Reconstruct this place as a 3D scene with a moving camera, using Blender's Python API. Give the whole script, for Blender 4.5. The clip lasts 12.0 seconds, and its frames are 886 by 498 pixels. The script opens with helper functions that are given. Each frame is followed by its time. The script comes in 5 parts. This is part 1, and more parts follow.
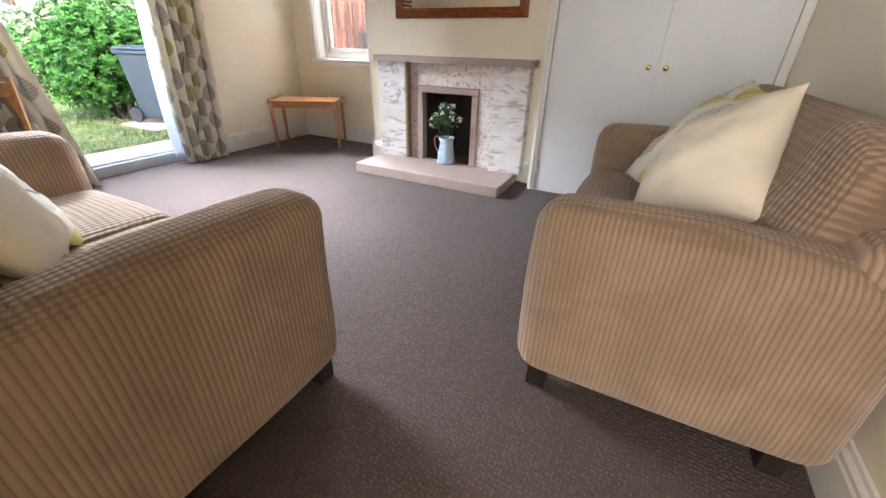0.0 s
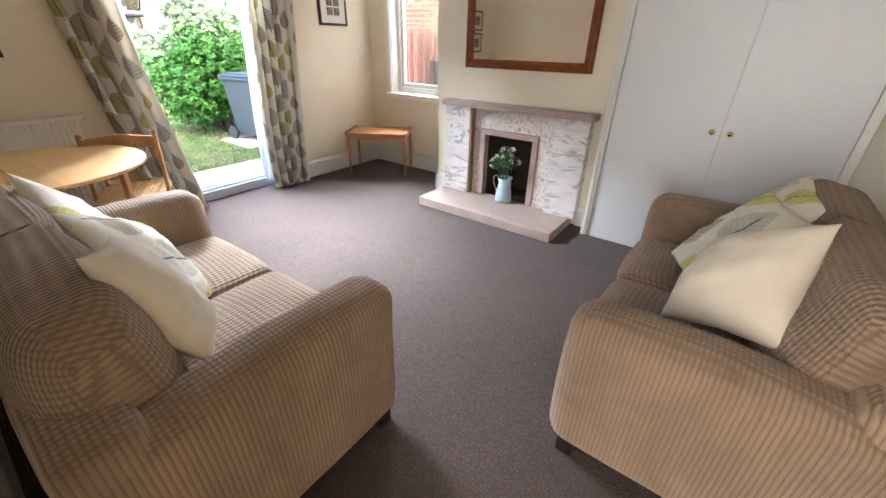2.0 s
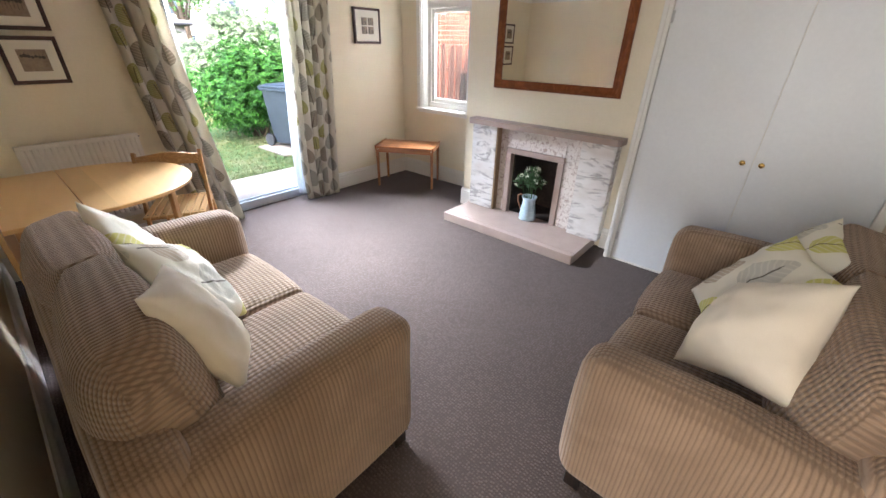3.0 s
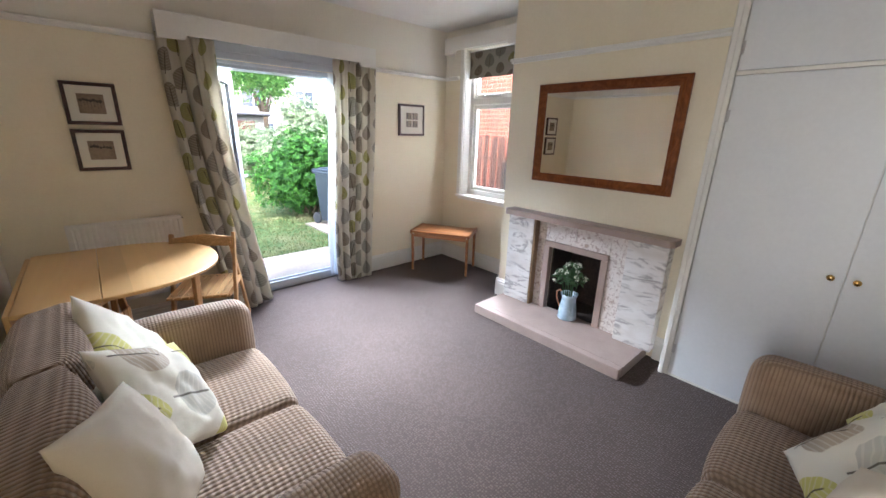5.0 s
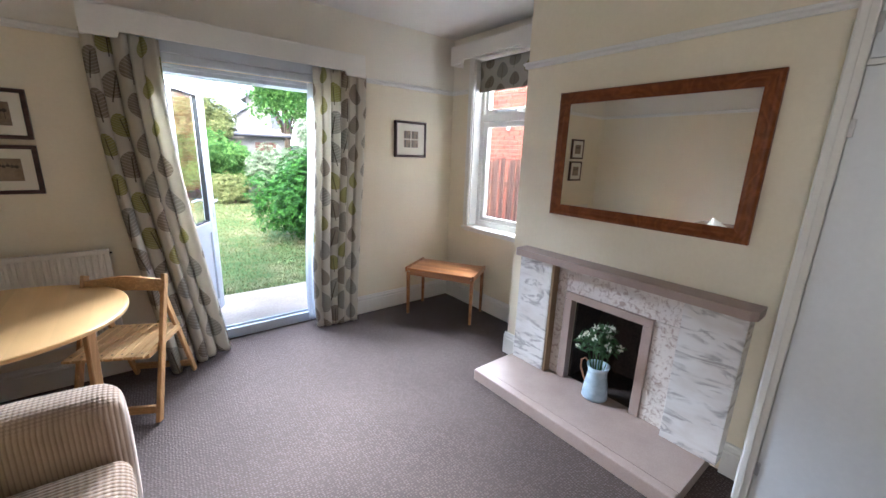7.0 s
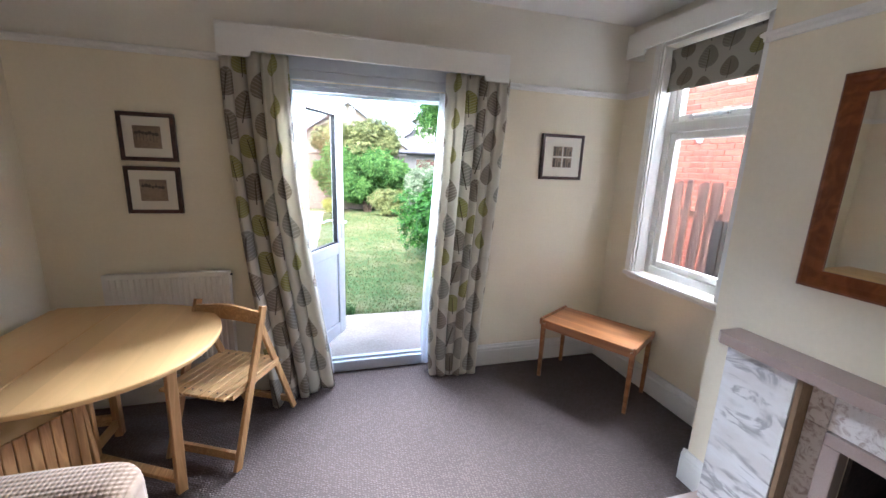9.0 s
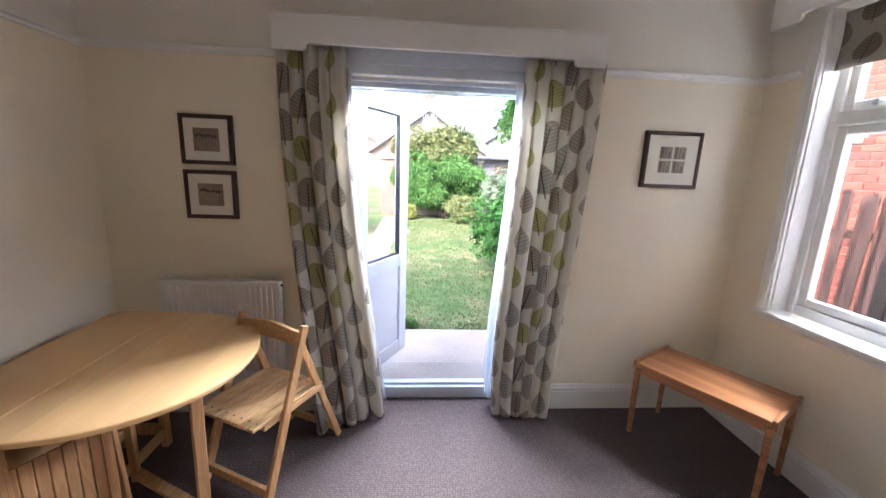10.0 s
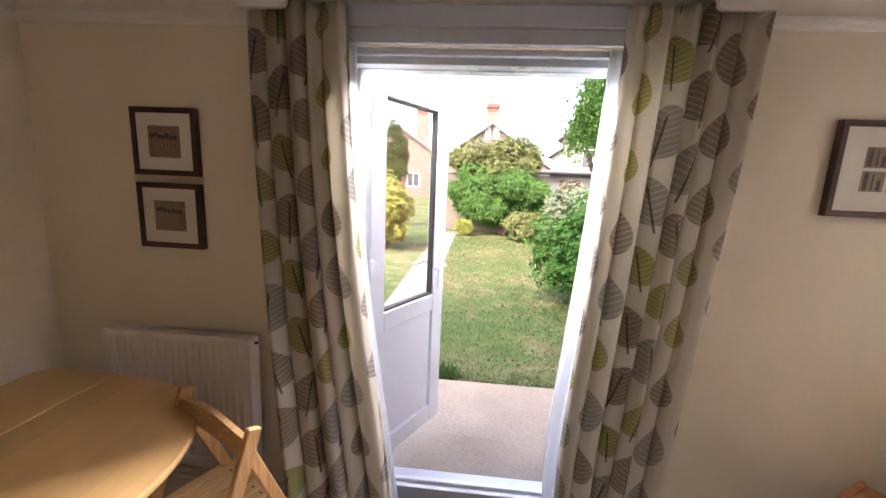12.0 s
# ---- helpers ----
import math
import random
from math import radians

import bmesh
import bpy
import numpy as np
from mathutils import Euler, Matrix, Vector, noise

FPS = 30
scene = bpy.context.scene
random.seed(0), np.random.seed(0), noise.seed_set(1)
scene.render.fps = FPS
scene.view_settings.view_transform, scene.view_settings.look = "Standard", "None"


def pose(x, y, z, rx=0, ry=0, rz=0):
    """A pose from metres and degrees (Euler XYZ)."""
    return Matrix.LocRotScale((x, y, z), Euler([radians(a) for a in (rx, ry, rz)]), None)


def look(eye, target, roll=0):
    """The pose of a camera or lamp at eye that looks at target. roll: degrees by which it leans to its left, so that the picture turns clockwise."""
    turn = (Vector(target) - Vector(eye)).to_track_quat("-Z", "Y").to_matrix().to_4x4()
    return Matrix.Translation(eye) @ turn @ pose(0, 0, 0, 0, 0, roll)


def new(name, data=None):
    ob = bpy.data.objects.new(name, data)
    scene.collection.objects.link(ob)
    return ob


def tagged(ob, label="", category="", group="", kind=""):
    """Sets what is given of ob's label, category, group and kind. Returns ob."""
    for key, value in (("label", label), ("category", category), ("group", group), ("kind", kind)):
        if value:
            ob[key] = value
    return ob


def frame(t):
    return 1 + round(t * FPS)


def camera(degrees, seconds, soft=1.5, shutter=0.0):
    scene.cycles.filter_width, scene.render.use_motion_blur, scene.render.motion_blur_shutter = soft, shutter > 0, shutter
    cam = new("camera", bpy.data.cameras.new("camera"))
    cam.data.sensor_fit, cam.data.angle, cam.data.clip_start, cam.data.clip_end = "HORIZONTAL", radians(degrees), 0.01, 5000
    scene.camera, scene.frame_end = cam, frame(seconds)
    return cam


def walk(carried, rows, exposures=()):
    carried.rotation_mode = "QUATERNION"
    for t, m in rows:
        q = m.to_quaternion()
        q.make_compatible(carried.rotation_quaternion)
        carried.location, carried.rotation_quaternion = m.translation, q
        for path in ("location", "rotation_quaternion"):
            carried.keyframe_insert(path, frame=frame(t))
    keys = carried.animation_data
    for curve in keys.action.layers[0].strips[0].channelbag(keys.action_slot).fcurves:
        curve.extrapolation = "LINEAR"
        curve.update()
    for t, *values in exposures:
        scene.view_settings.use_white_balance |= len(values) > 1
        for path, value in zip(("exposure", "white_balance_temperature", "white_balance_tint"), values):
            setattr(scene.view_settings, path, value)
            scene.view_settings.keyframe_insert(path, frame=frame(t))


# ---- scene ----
cam = camera(98.5, 12.0)
PATH = [
    (0, (-3.497, -3.669, 1.011), (-1.925, -2.875, 0.063), 1.3),
    (0.5, (-3.511, -3.655, 1.114), (-1.968, -2.807, 0.166), 1.0),
    (1, (-3.527, -3.667, 1.209), (-2.008, -2.78, 0.257), 1.0),
    (1.5, (-3.533, -3.68, 1.283), (-2.054, -2.728, 0.331), 1.0),
    (2, (-3.548, -3.697, 1.364), (-2.124, -2.662, 0.415), 1.1),
    (2.5, (-3.541, -3.703, 1.435), (-2.16, -2.613, 0.483), 1.1),
    (3, (-3.534, -3.717, 1.507), (-2.19, -2.574, 0.565), 1.1),
    (3.5, (-3.512, -3.729, 1.567), (-2.175, -2.504, 0.724), 1.2),
    (5.5, (-3.126, -3.54, 1.556), (-1.844, -2.108, 1.003), 1.6),
    (6, (-2.959, -3.46, 1.533), (-1.682, -2.017, 0.997), 1.6),
    (6.5, (-2.783, -3.36, 1.532), (-1.526, -1.888, 1.03), 1.9),
    (8.5, (-2.256, -2.766, 1.597), (-1.448, -0.991, 1.153), 1.7),
    (9, (-2.172, -2.651, 1.583), (-1.633, -0.773, 1.154), 2.1),
    (9.5, (-2.092, -2.471, 1.598), (-1.799, -0.541, 1.161), 2.1),
    (10, (-2.039, -2.284, 1.57), (-1.889, -0.333, 1.16), 2.2),
    (10.5, (-1.958, -2.073, 1.58), (-1.91, -0.115, 1.178), 2.3),
    (11, (-1.907, -1.893, 1.576), (-1.977, 0.066, 1.182), 2.4),
    (11.5, (-1.925, -1.696, 1.561), (-2.06, 0.267, 1.201), 2.4),
    (12, (-1.92, -1.511, 1.573), (-2.082, 0.45, 1.22), 2.5),
]
walk(cam, [(t, look(eye, target, roll)) for t, eye, target, roll in PATH], [(0, 4.55, 6050, 12), (3.5, 4.5, 5850, 12), (5.5, 4.23, 5650, 11), (9, 4.05, 5450, 13), (10, 3.99, 5600, 18), (11, 3.87, 5700, 22), (11.5, 3.77, 5900, 23), (12, 3.57, 6750, 24)])

# ---- light ----
world = bpy.data.worlds.new("sky")
scene.world = world
world.use_nodes = True
wn = world.node_tree
sky = wn.nodes.new("ShaderNodeTexSky")
sky.sky_type, sky.sun_disc = "NISHITA", False
sky.sun_elevation, sky.sun_rotation = radians(48), radians(215)
sky.air_density, sky.dust_density = 1.0, 4.0
bg = wn.nodes["Background"]
wn.links.new(sky.outputs[0], bg.inputs[0])
bg.inputs[1].default_value = 0.12


def lamp(name, kind, m, energy, color, size=1.0, size_y=1.0, angle=0.5, spread=0):
    data = bpy.data.lights.new(name, kind)
    data.energy, data.color = energy, color
    if spread:
        data.spread = radians(spread)
    if kind == "AREA":
        data.shape, data.size, data.size_y = "RECTANGLE", size, size_y
    else:
        data.angle = radians(angle)
    ob = new(name, data)
    ob.matrix_world = m
    return ob


lamp("sun", "SUN", look((0, 0, 9), (4.4, 6.2, 0.6)), 0.55, (1.0, 0.96, 0.90), angle=12)
# daylight of the hall, through the doorway by which one comes in
lamp("hall_daylight", "AREA", look((-5.45, -3.62, 1.25), (-1.0, -3.3, 1.05)), 3.5, (1.0, 0.94, 0.86), 1.4, 2.1)

# the open sky's light at the garden doors and at the side window
lamp("door_daylight", "AREA", look((-1.80, 1.15, 2.72), (-1.75, -4.0, 1.6)), 54, (0.92, 0.96, 1.0), 1.6, 0.6, spread=118)
lamp("window_daylight", "AREA", look((1.05, -0.36, 2.75), (-3.2, -1.75, 0.95)), 10, (0.92, 0.96, 1.0), 0.9, 0.6, spread=100)


# ---- node helpers ----
def val(nt, sock, v):
    if isinstance(v, (int, float)):
        sock.default_value = v
    elif isinstance(v, tuple):
        sock.default_value = (*v, 1.0) if len(v) == 3 and sock.type == "RGBA" else v
    else:
        nt.links.new(v, sock)


def ma(nt, op, a, b=0.0, c=0.0):
    n = nt.nodes.new("ShaderNodeMath")
    n.operation = op
    for i, v in enumerate((a, b, c)):
        val(nt, n.inputs[i], v)
    return n.outputs[0]


def mixc(nt, f, a, b, mode="MIX"):
    n = nt.nodes.new("ShaderNodeMix")
    n.data_type, n.blend_type = "RGBA", mode
    val(nt, n.inputs[0], f), val(nt, n.inputs[6], a), val(nt, n.inputs[7], b)
    return n.outputs[2]


def ramp(nt, f, lo, hi, a=0.0, b=1.0):
    n = nt.nodes.new("ShaderNodeMapRange")
    n.interpolation_type = "SMOOTHSTEP"
    for i, v in enumerate((f, lo, hi, a, b)):
        val(nt, n.inputs[i], v)
    return n.outputs[0]


def coords(nt, kind="Object", scale=(1, 1, 1), turn=(0, 0, 0)):
    c = nt.nodes.new("ShaderNodeTexCoord")
    m = nt.nodes.new("ShaderNodeMapping")
    m.inputs["Scale"].default_value = scale
    m.inputs["Rotation"].default_value = [radians(a) for a in turn]
    nt.links.new(c.outputs[kind], m.inputs[0])
    return m.outputs[0]


def noisy(nt, vec, scale, detail=4.0, rough=0.55, warp=0.0):
    n = nt.nodes.new("ShaderNodeTexNoise")
    nt.links.new(vec, n.inputs["Vector"])
    n.inputs["Scale"].default_value, n.inputs["Detail"].default_value = scale, detail
    n.inputs["Roughness"].default_value, n.inputs["Distortion"].default_value = rough, warp
    return n.outputs[0]


def axes(nt, vec):
    n = nt.nodes.new("ShaderNodeSeparateXYZ")
    nt.links.new(vec, n.inputs[0])
    return n.outputs


def bump(nt, height, strength, dist=0.01, normal=None):
    n = nt.nodes.new("ShaderNodeBump")
    n.inputs["Strength"].default_value, n.inputs["Distance"].default_value = strength, dist
    nt.links.new(height, n.inputs["Height"])
    if normal is not None:
        nt.links.new(normal, n.inputs["Normal"])
    return n.outputs[0]


def blank(name, rough=0.6, metal=0.0, spec=0.5):
    m = bpy.data.materials.new(name)
    m.use_nodes = True
    p = m.node_tree.nodes["Principled BSDF"]
    p.inputs["Roughness"].default_value, p.inputs["Metallic"].default_value = rough, metal
    p.inputs["Specular IOR Level"].default_value = spec
    return m, m.node_tree, p


def surface(name, a, b, rough=0.6, scale=6.0, fine=120.0, relief=0.15, metal=0.0, depth=0.002, stretch=(1, 1, 1), kind="Object", each=0.0, spec=0.5):
    """Two colours mixed by stains at a large and a fine scale, with fine relief."""
    m, nt, p = blank(name, rough, metal, spec)
    v = coords(nt, kind, stretch)
    big, small = noisy(nt, v, scale), noisy(nt, v, fine, 3.0)
    f = ramp(nt, ma(nt, "MULTIPLY_ADD", small, 0.4, ma(nt, "MULTIPLY", big, 0.6)), 0.3, 0.7)
    col = mixc(nt, f, a, b)
    if each:
        info = nt.nodes.new("ShaderNodeObjectInfo")
        col = mixc(nt, 1.0, col, ramp(nt, info.outputs["Random"], 0, 1, 1 - each, 1 + each), "MULTIPLY")
    nt.links.new(col, p.inputs["Base Color"])
    nt.links.new(ma(nt, "ADD", rough - 0.08, ma(nt, "MULTIPLY", big, 0.16)), p.inputs["Roughness"])
    nt.links.new(bump(nt, small, relief, depth), p.inputs["Normal"])
    return m


def wood(name, a, b, rough=0.4, turn=(0, 0, 0), grain=14.0, each=0.12, board=0.0, relief=0.12):
    """Grain along the local x axis, turned where asked."""
    m, nt, p = blank(name, rough)
    v = coords(nt, "Object", (1, 1, 1), turn)
    long = nt.nodes.new("ShaderNodeMapping")
    long.inputs["Scale"].default_value = (0.09, 1, 1)
    nt.links.new(v, long.inputs[0])
    g = noisy(nt, long.outputs[0], grain * 4, 6.0, 0.6, 0.6)
    w = noisy(nt, long.outputs[0], grain, 2.0, 0.5, 1.2)
    rings = ma(nt, "SINE", ma(nt, "MULTIPLY", w, 42.0))
    f = ma(nt, "ADD", ma(nt, "MULTIPLY", g, 0.7), ma(nt, "MULTIPLY", rings, 0.13))
    col = mixc(nt, ramp(nt, f, 0.18, 0.62), a, b)
    if board:
        y = axes(nt, v)[1]
        cell = ma(nt, "FLOOR", ma(nt, "DIVIDE", y, board))
        wh = nt.nodes.new("ShaderNodeTexWhiteNoise")
        wh.noise_dimensions = "1D"
        nt.links.new(cell, wh.inputs["W"])
        col = mixc(nt, 1.0, col, ramp(nt, wh.outputs[0], 0, 1, 0.92, 1.06), "MULTIPLY")
    info = nt.nodes.new("ShaderNodeObjectInfo")
    col = mixc(nt, 1.0, col, ramp(nt, info.outputs["Random"], 0, 1, 1 - each, 1 + each), "MULTIPLY")
    nt.links.new(col, p.inputs["Base Color"])
    nt.links.new(ramp(nt, g, 0.2, 0.8, rough + 0.8 * relief, rough - 0.6 * relief), p.inputs["Roughness"])
    nt.links.new(bump(nt, f, relief, 0.002), p.inputs["Normal"])
    return m


# ---- materials ----
CREAM = surface("cream_wall_paint", (0.785, 0.706, 0.54), (0.835, 0.756, 0.59), 0.62, 1.3, 55, 0.10)
FRIEZE = surface("white_wall_paint", (0.77, 0.725, 0.63), (0.82, 0.775, 0.68), 0.66, 1.3, 55, 0.10)
CEIL = surface("ceiling_paint", (0.74, 0.72, 0.69), (0.79, 0.77, 0.74), 0.75, 1.1, 40, 0.10)
GLOSS = surface("white_gloss_paint", (0.77, 0.75, 0.70), (0.82, 0.80, 0.75), 0.34, 2.0, 70, 0.05)
DOORP = surface("cupboard_door_paint", (0.72, 0.735, 0.75), (0.77, 0.785, 0.80), 0.42, 1.6, 50, 0.07)
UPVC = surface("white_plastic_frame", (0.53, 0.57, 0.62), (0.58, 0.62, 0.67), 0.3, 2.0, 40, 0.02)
RADP = surface("radiator_enamel", (0.74, 0.70, 0.64), (0.78, 0.74, 0.68), 0.35, 3.0, 60, 0.03)
OAK = wood("pale_oak_top", (0.60, 0.366, 0.148), (0.622, 0.385, 0.160), 0.40, (0, 0, 90), 4.0, 0.03, 0.115, 0.006)
OAKLEG = wood("pale_oak_rail", (0.42, 0.225, 0.085), (0.57, 0.33, 0.135), 0.40, (0, 90, 0), 12.0)
OAKX = wood("pale_oak_slat", (0.45, 0.255, 0.10), (0.62, 0.38, 0.165), 0.40, (0, 0, 90), 14.0)
TEAK = wood("orange_brown_table_wood", (0.30, 0.115, 0.04), (0.46, 0.205, 0.075), 0.30, (0, 0, 0), 5.0, 0.04, 0.0, 0.04)
MAHOG = wood("red_brown_frame_wood", (0.15, 0.042, 0.010), (0.22, 0.066, 0.016), 0.42, (0, 0, 0), 5.0, 0.1, 0.0, 0.03)
MAHOG.node_tree.nodes["Principled BSDF"].inputs["Specular IOR Level"].default_value = 0.2
DARKWOOD = wood("dark_picture_frame_wood", (0.035, 0.013, 0.010), (0.075, 0.028, 0.02), 0.4, (0, 0, 0), 12.0, 0.1)
LEGWOOD = wood("dark_sofa_leg_wood", (0.012, 0.008, 0.006), (0.03, 0.018, 0.012), 0.45, (0, 90, 0), 12.0, 0.1)
FENCE = wood("weathered_fence_wood", (0.055, 0.024, 0.016), (0.135, 0.066, 0.045), 0.8, (0, 90, 0), 9.0, 0.22)
PINK = surface("pinkish_beige_stone", (0.345, 0.262, 0.224), (0.43, 0.335, 0.292), 0.42, 5.0, 160, 0.06)
BROWNSTONE = surface("golden_brown_stone", (0.20, 0.125, 0.065), (0.31, 0.205, 0.115), 0.5, 9.0, 120, 0.06, stretch=(1, 1, 0.2))
SOOT = surface("sooty_firebrick", (0.018, 0.014, 0.012), (0.06, 0.042, 0.034), 0.9, 7.0, 60, 0.4)
BRASS = surface("polished_brass", (0.62, 0.40, 0.13), (0.72, 0.50, 0.20), 0.22, 8.0, 90, 0.03, 1.0)
STEEL = surface("brushed_steel", (0.55, 0.55, 0.56), (0.66, 0.66, 0.67), 0.3, 8.0, 90, 0.03, 1.0)
RUBBER = surface("black_rubber", (0.012, 0.012, 0.013), (0.022, 0.022, 0.024), 0.6, 8.0, 90, 0.03)
MOUNT = surface("cream_picture_mount", (0.72, 0.68, 0.58), (0.76, 0.72, 0.62), 0.8, 6.0, 200, 0.05)
PRINT = surface("grey_brown_print", (0.19, 0.135, 0.09), (0.31, 0.235, 0.165), 0.6, 9.0, 60, 0.0)
PRINTD = surface("dark_print_ink", (0.045, 0.036, 0.03), (0.09, 0.075, 0.06), 0.6, 20.0, 90, 0.0)
ENAMEL = surface("pale_blue_enamel", (0.40, 0.53, 0.64), (0.50, 0.62, 0.71), 0.28, 9.0, 60, 0.04)
COPPER = surface("copper_handle", (0.45, 0.20, 0.11), (0.55, 0.27, 0.16), 0.4, 9.0, 60, 0.04, 0.8)
STEM = surface("flower_stem_green", (0.035, 0.085, 0.03), (0.07, 0.15, 0.055), 0.55, 30, 120, 0.1)
PETAL = surface("white_petal", (0.74, 0.74, 0.64), (0.83, 0.83, 0.74), 0.6, 30, 120, 0.1)
BINP = surface("blue_grey_bin_plastic", (0.022, 0.029, 0.037), (0.034, 0.042, 0.052), 0.45, 5, 90, 0.08)
CONC = surface("pale_concrete", (0.20, 0.158, 0.115), (0.30, 0.248, 0.19), 0.85, 2.2, 50, 0.35, depth=0.006)
SLATE = surface("slate_roof", (0.12, 0.12, 0.13), (0.20, 0.20, 0.21), 0.7, 3, 25, 0.3, depth=0.01)
BUFF = surface("buff_brickwork", (0.125, 0.104, 0.078), (0.165, 0.14, 0.108), 0.85, 2.0, 14, 0.4, depth=0.01)
RENDERP = surface("pale_render", (0.14, 0.13, 0.118), (0.18, 0.17, 0.154), 0.85, 1.0, 12, 0.2, depth=0.01)
MORTAR = surface("pale_mortar", (0.30, 0.25, 0.21), (0.37, 0.31, 0.265), 0.95, 6, 90, 0.4)
BRICK = surface("red_brick", (0.20, 0.048, 0.027), (0.28, 0.08, 0.044), 0.88, 9, 70, 0.5, depth=0.004, each=0.2)
CHIM = surface("faded_chimney_brick", (0.13, 0.055, 0.038), (0.18, 0.085, 0.06), 0.9, 4, 30, 0.4)
TERRA = surface("terracotta_pot", (0.36, 0.13, 0.07), (0.46, 0.19, 0.105), 0.8, 6, 60, 0.2)
DARKGLASS = surface("far_window_glass", (0.03, 0.035, 0.045), (0.06, 0.07, 0.085), 0.08, 3, 20, 0.0)
BARK = surface("shrub_bark", (0.055, 0.038, 0.025), (0.12, 0.085, 0.055), 0.9, 8, 60, 0.6, depth=0.006)
SOIL = surface("bare_soil", (0.075, 0.05, 0.033), (0.15, 0.105, 0.07), 0.95, 5, 50, 0.7, depth=0.01)


def leaf_material(name, a, b, rough=0.38, clear=0.25):
    m, nt, p = blank(name, max(rough, 0.5), spec=0.2)
    v = coords(nt)
    geo = nt.nodes.new("ShaderNodeNewGeometry")
    f = ramp(nt, ma(nt, "ADD", ma(nt, "MULTIPLY", geo.outputs["Random Per Island"], 0.65), ma(nt, "MULTIPLY", noisy(nt, v, 2.2), 0.5)), 0.2, 0.9)
    col = mixc(nt, f, a, b)
    nt.links.new(col, p.inputs["Base Color"])
    tr = nt.nodes.new("ShaderNodeBsdfTranslucent")
    nt.links.new(col, tr.inputs[0])
    mx = nt.nodes.new("ShaderNodeMixShader")
    mx.inputs[0].default_value = clear
    nt.links.new(p.outputs[0], mx.inputs[1]), nt.links.new(tr.outputs[0], mx.inputs[2])
    nt.links.new(mx.outputs[0], nt.nodes["Material Output"].inputs[0])
    return m


LEAF = leaf_material("glossy_green_leaf", (0.012, 0.052, 0.006), (0.045, 0.135, 0.015), 0.32)
LEAFY = leaf_material("yellow_green_leaf", (0.16, 0.20, 0.035), (0.35, 0.35, 0.09), 0.45)
LEAFD = leaf_material("hedge_leaf", (0.024, 0.066, 0.016), (0.08, 0.15, 0.038), 0.5)
LEAFC = leaf_material("weeping_climber_leaf", (0.035, 0.10, 0.022), (0.12, 0.235, 0.055), 0.5)
LEAFO = leaf_material("olive_climber_leaf", (0.085, 0.11, 0.032), (0.19, 0.20, 0.075), 0.5)
LEAFW = leaf_material("silvery_leaf", (0.08, 0.125, 0.06), (0.22, 0.26, 0.17), 0.55)
GRASSB = leaf_material("grass_blade", (0.05, 0.085, 0.022), (0.155, 0.145, 0.06), 0.6)


def glass(name):
    m, nt, p = blank(name, 0.02)
    p.inputs["Transmission Weight"].default_value, p.inputs["IOR"].default_value = 1.0, 1.45
    p.inputs["Base Color"].default_value = (0.97, 0.99, 0.98, 1)
    return m


GLASS = glass("window_glass")
MIRROR, nt, p = blank("mirror_silver", 0.015, 1.0)
p.inputs["Base Color"].default_value = (0.90, 0.91, 0.89, 1)


def cord(name, waffle=False, laid=False):
    """Beige jumbo corduroy: ribs across the local y axis, with a cross weave on upper faces; or a waffle all over, ribs across x; laid: on the mesh's UVs."""
    m, nt, p = blank(name, 0.85, spec=0.25)
    v = coords(nt, "UV" if laid else "Object")
    wob = noisy(nt, v, 5.0, 2.0)
    x, y, z = axes(nt, v)
    k = 2 * math.pi / (0.019 if waffle else 0.0138)
    if waffle:
        x, y, z = y, x, z
    off = ma(nt, "MULTIPLY", wob, 1.4)
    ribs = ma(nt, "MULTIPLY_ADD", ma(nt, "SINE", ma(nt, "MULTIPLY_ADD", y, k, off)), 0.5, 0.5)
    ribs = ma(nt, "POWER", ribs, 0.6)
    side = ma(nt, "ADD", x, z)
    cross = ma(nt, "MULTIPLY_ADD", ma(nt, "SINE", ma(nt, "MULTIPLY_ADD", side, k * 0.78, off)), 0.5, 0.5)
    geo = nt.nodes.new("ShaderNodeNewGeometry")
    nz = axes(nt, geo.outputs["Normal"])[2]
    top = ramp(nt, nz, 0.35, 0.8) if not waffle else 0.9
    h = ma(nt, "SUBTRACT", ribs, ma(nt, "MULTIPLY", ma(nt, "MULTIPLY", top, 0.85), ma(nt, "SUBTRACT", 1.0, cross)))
    nap = noisy(nt, v, 3.2, 3.0, 0.6, 0.8)
    fuzz = noisy(nt, v, 260.0, 2.0)
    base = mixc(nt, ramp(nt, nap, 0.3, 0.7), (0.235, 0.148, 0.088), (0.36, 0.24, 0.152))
    # shade of the grooves between ribs is painted into the colour
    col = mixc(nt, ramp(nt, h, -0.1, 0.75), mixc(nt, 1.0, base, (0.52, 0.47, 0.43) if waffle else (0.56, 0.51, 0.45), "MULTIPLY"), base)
    col = mixc(nt, 0.25, col, mixc(nt, fuzz, (0.22, 0.15, 0.10), (0.50, 0.38, 0.28)))
    nt.links.new(col, p.inputs["Base Color"])
    p.inputs["Sheen Weight"].default_value, p.inputs["Sheen Roughness"].default_value = 0.35, 0.5
    p.inputs["Sheen Tint"].default_value = (0.95, 0.86, 0.78, 1)
    nt.links.new(bump(nt, h, 0.7 if waffle else 0.5, 0.006), p.inputs["Normal"])
    return m


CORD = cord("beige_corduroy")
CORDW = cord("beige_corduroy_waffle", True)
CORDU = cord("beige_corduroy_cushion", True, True)


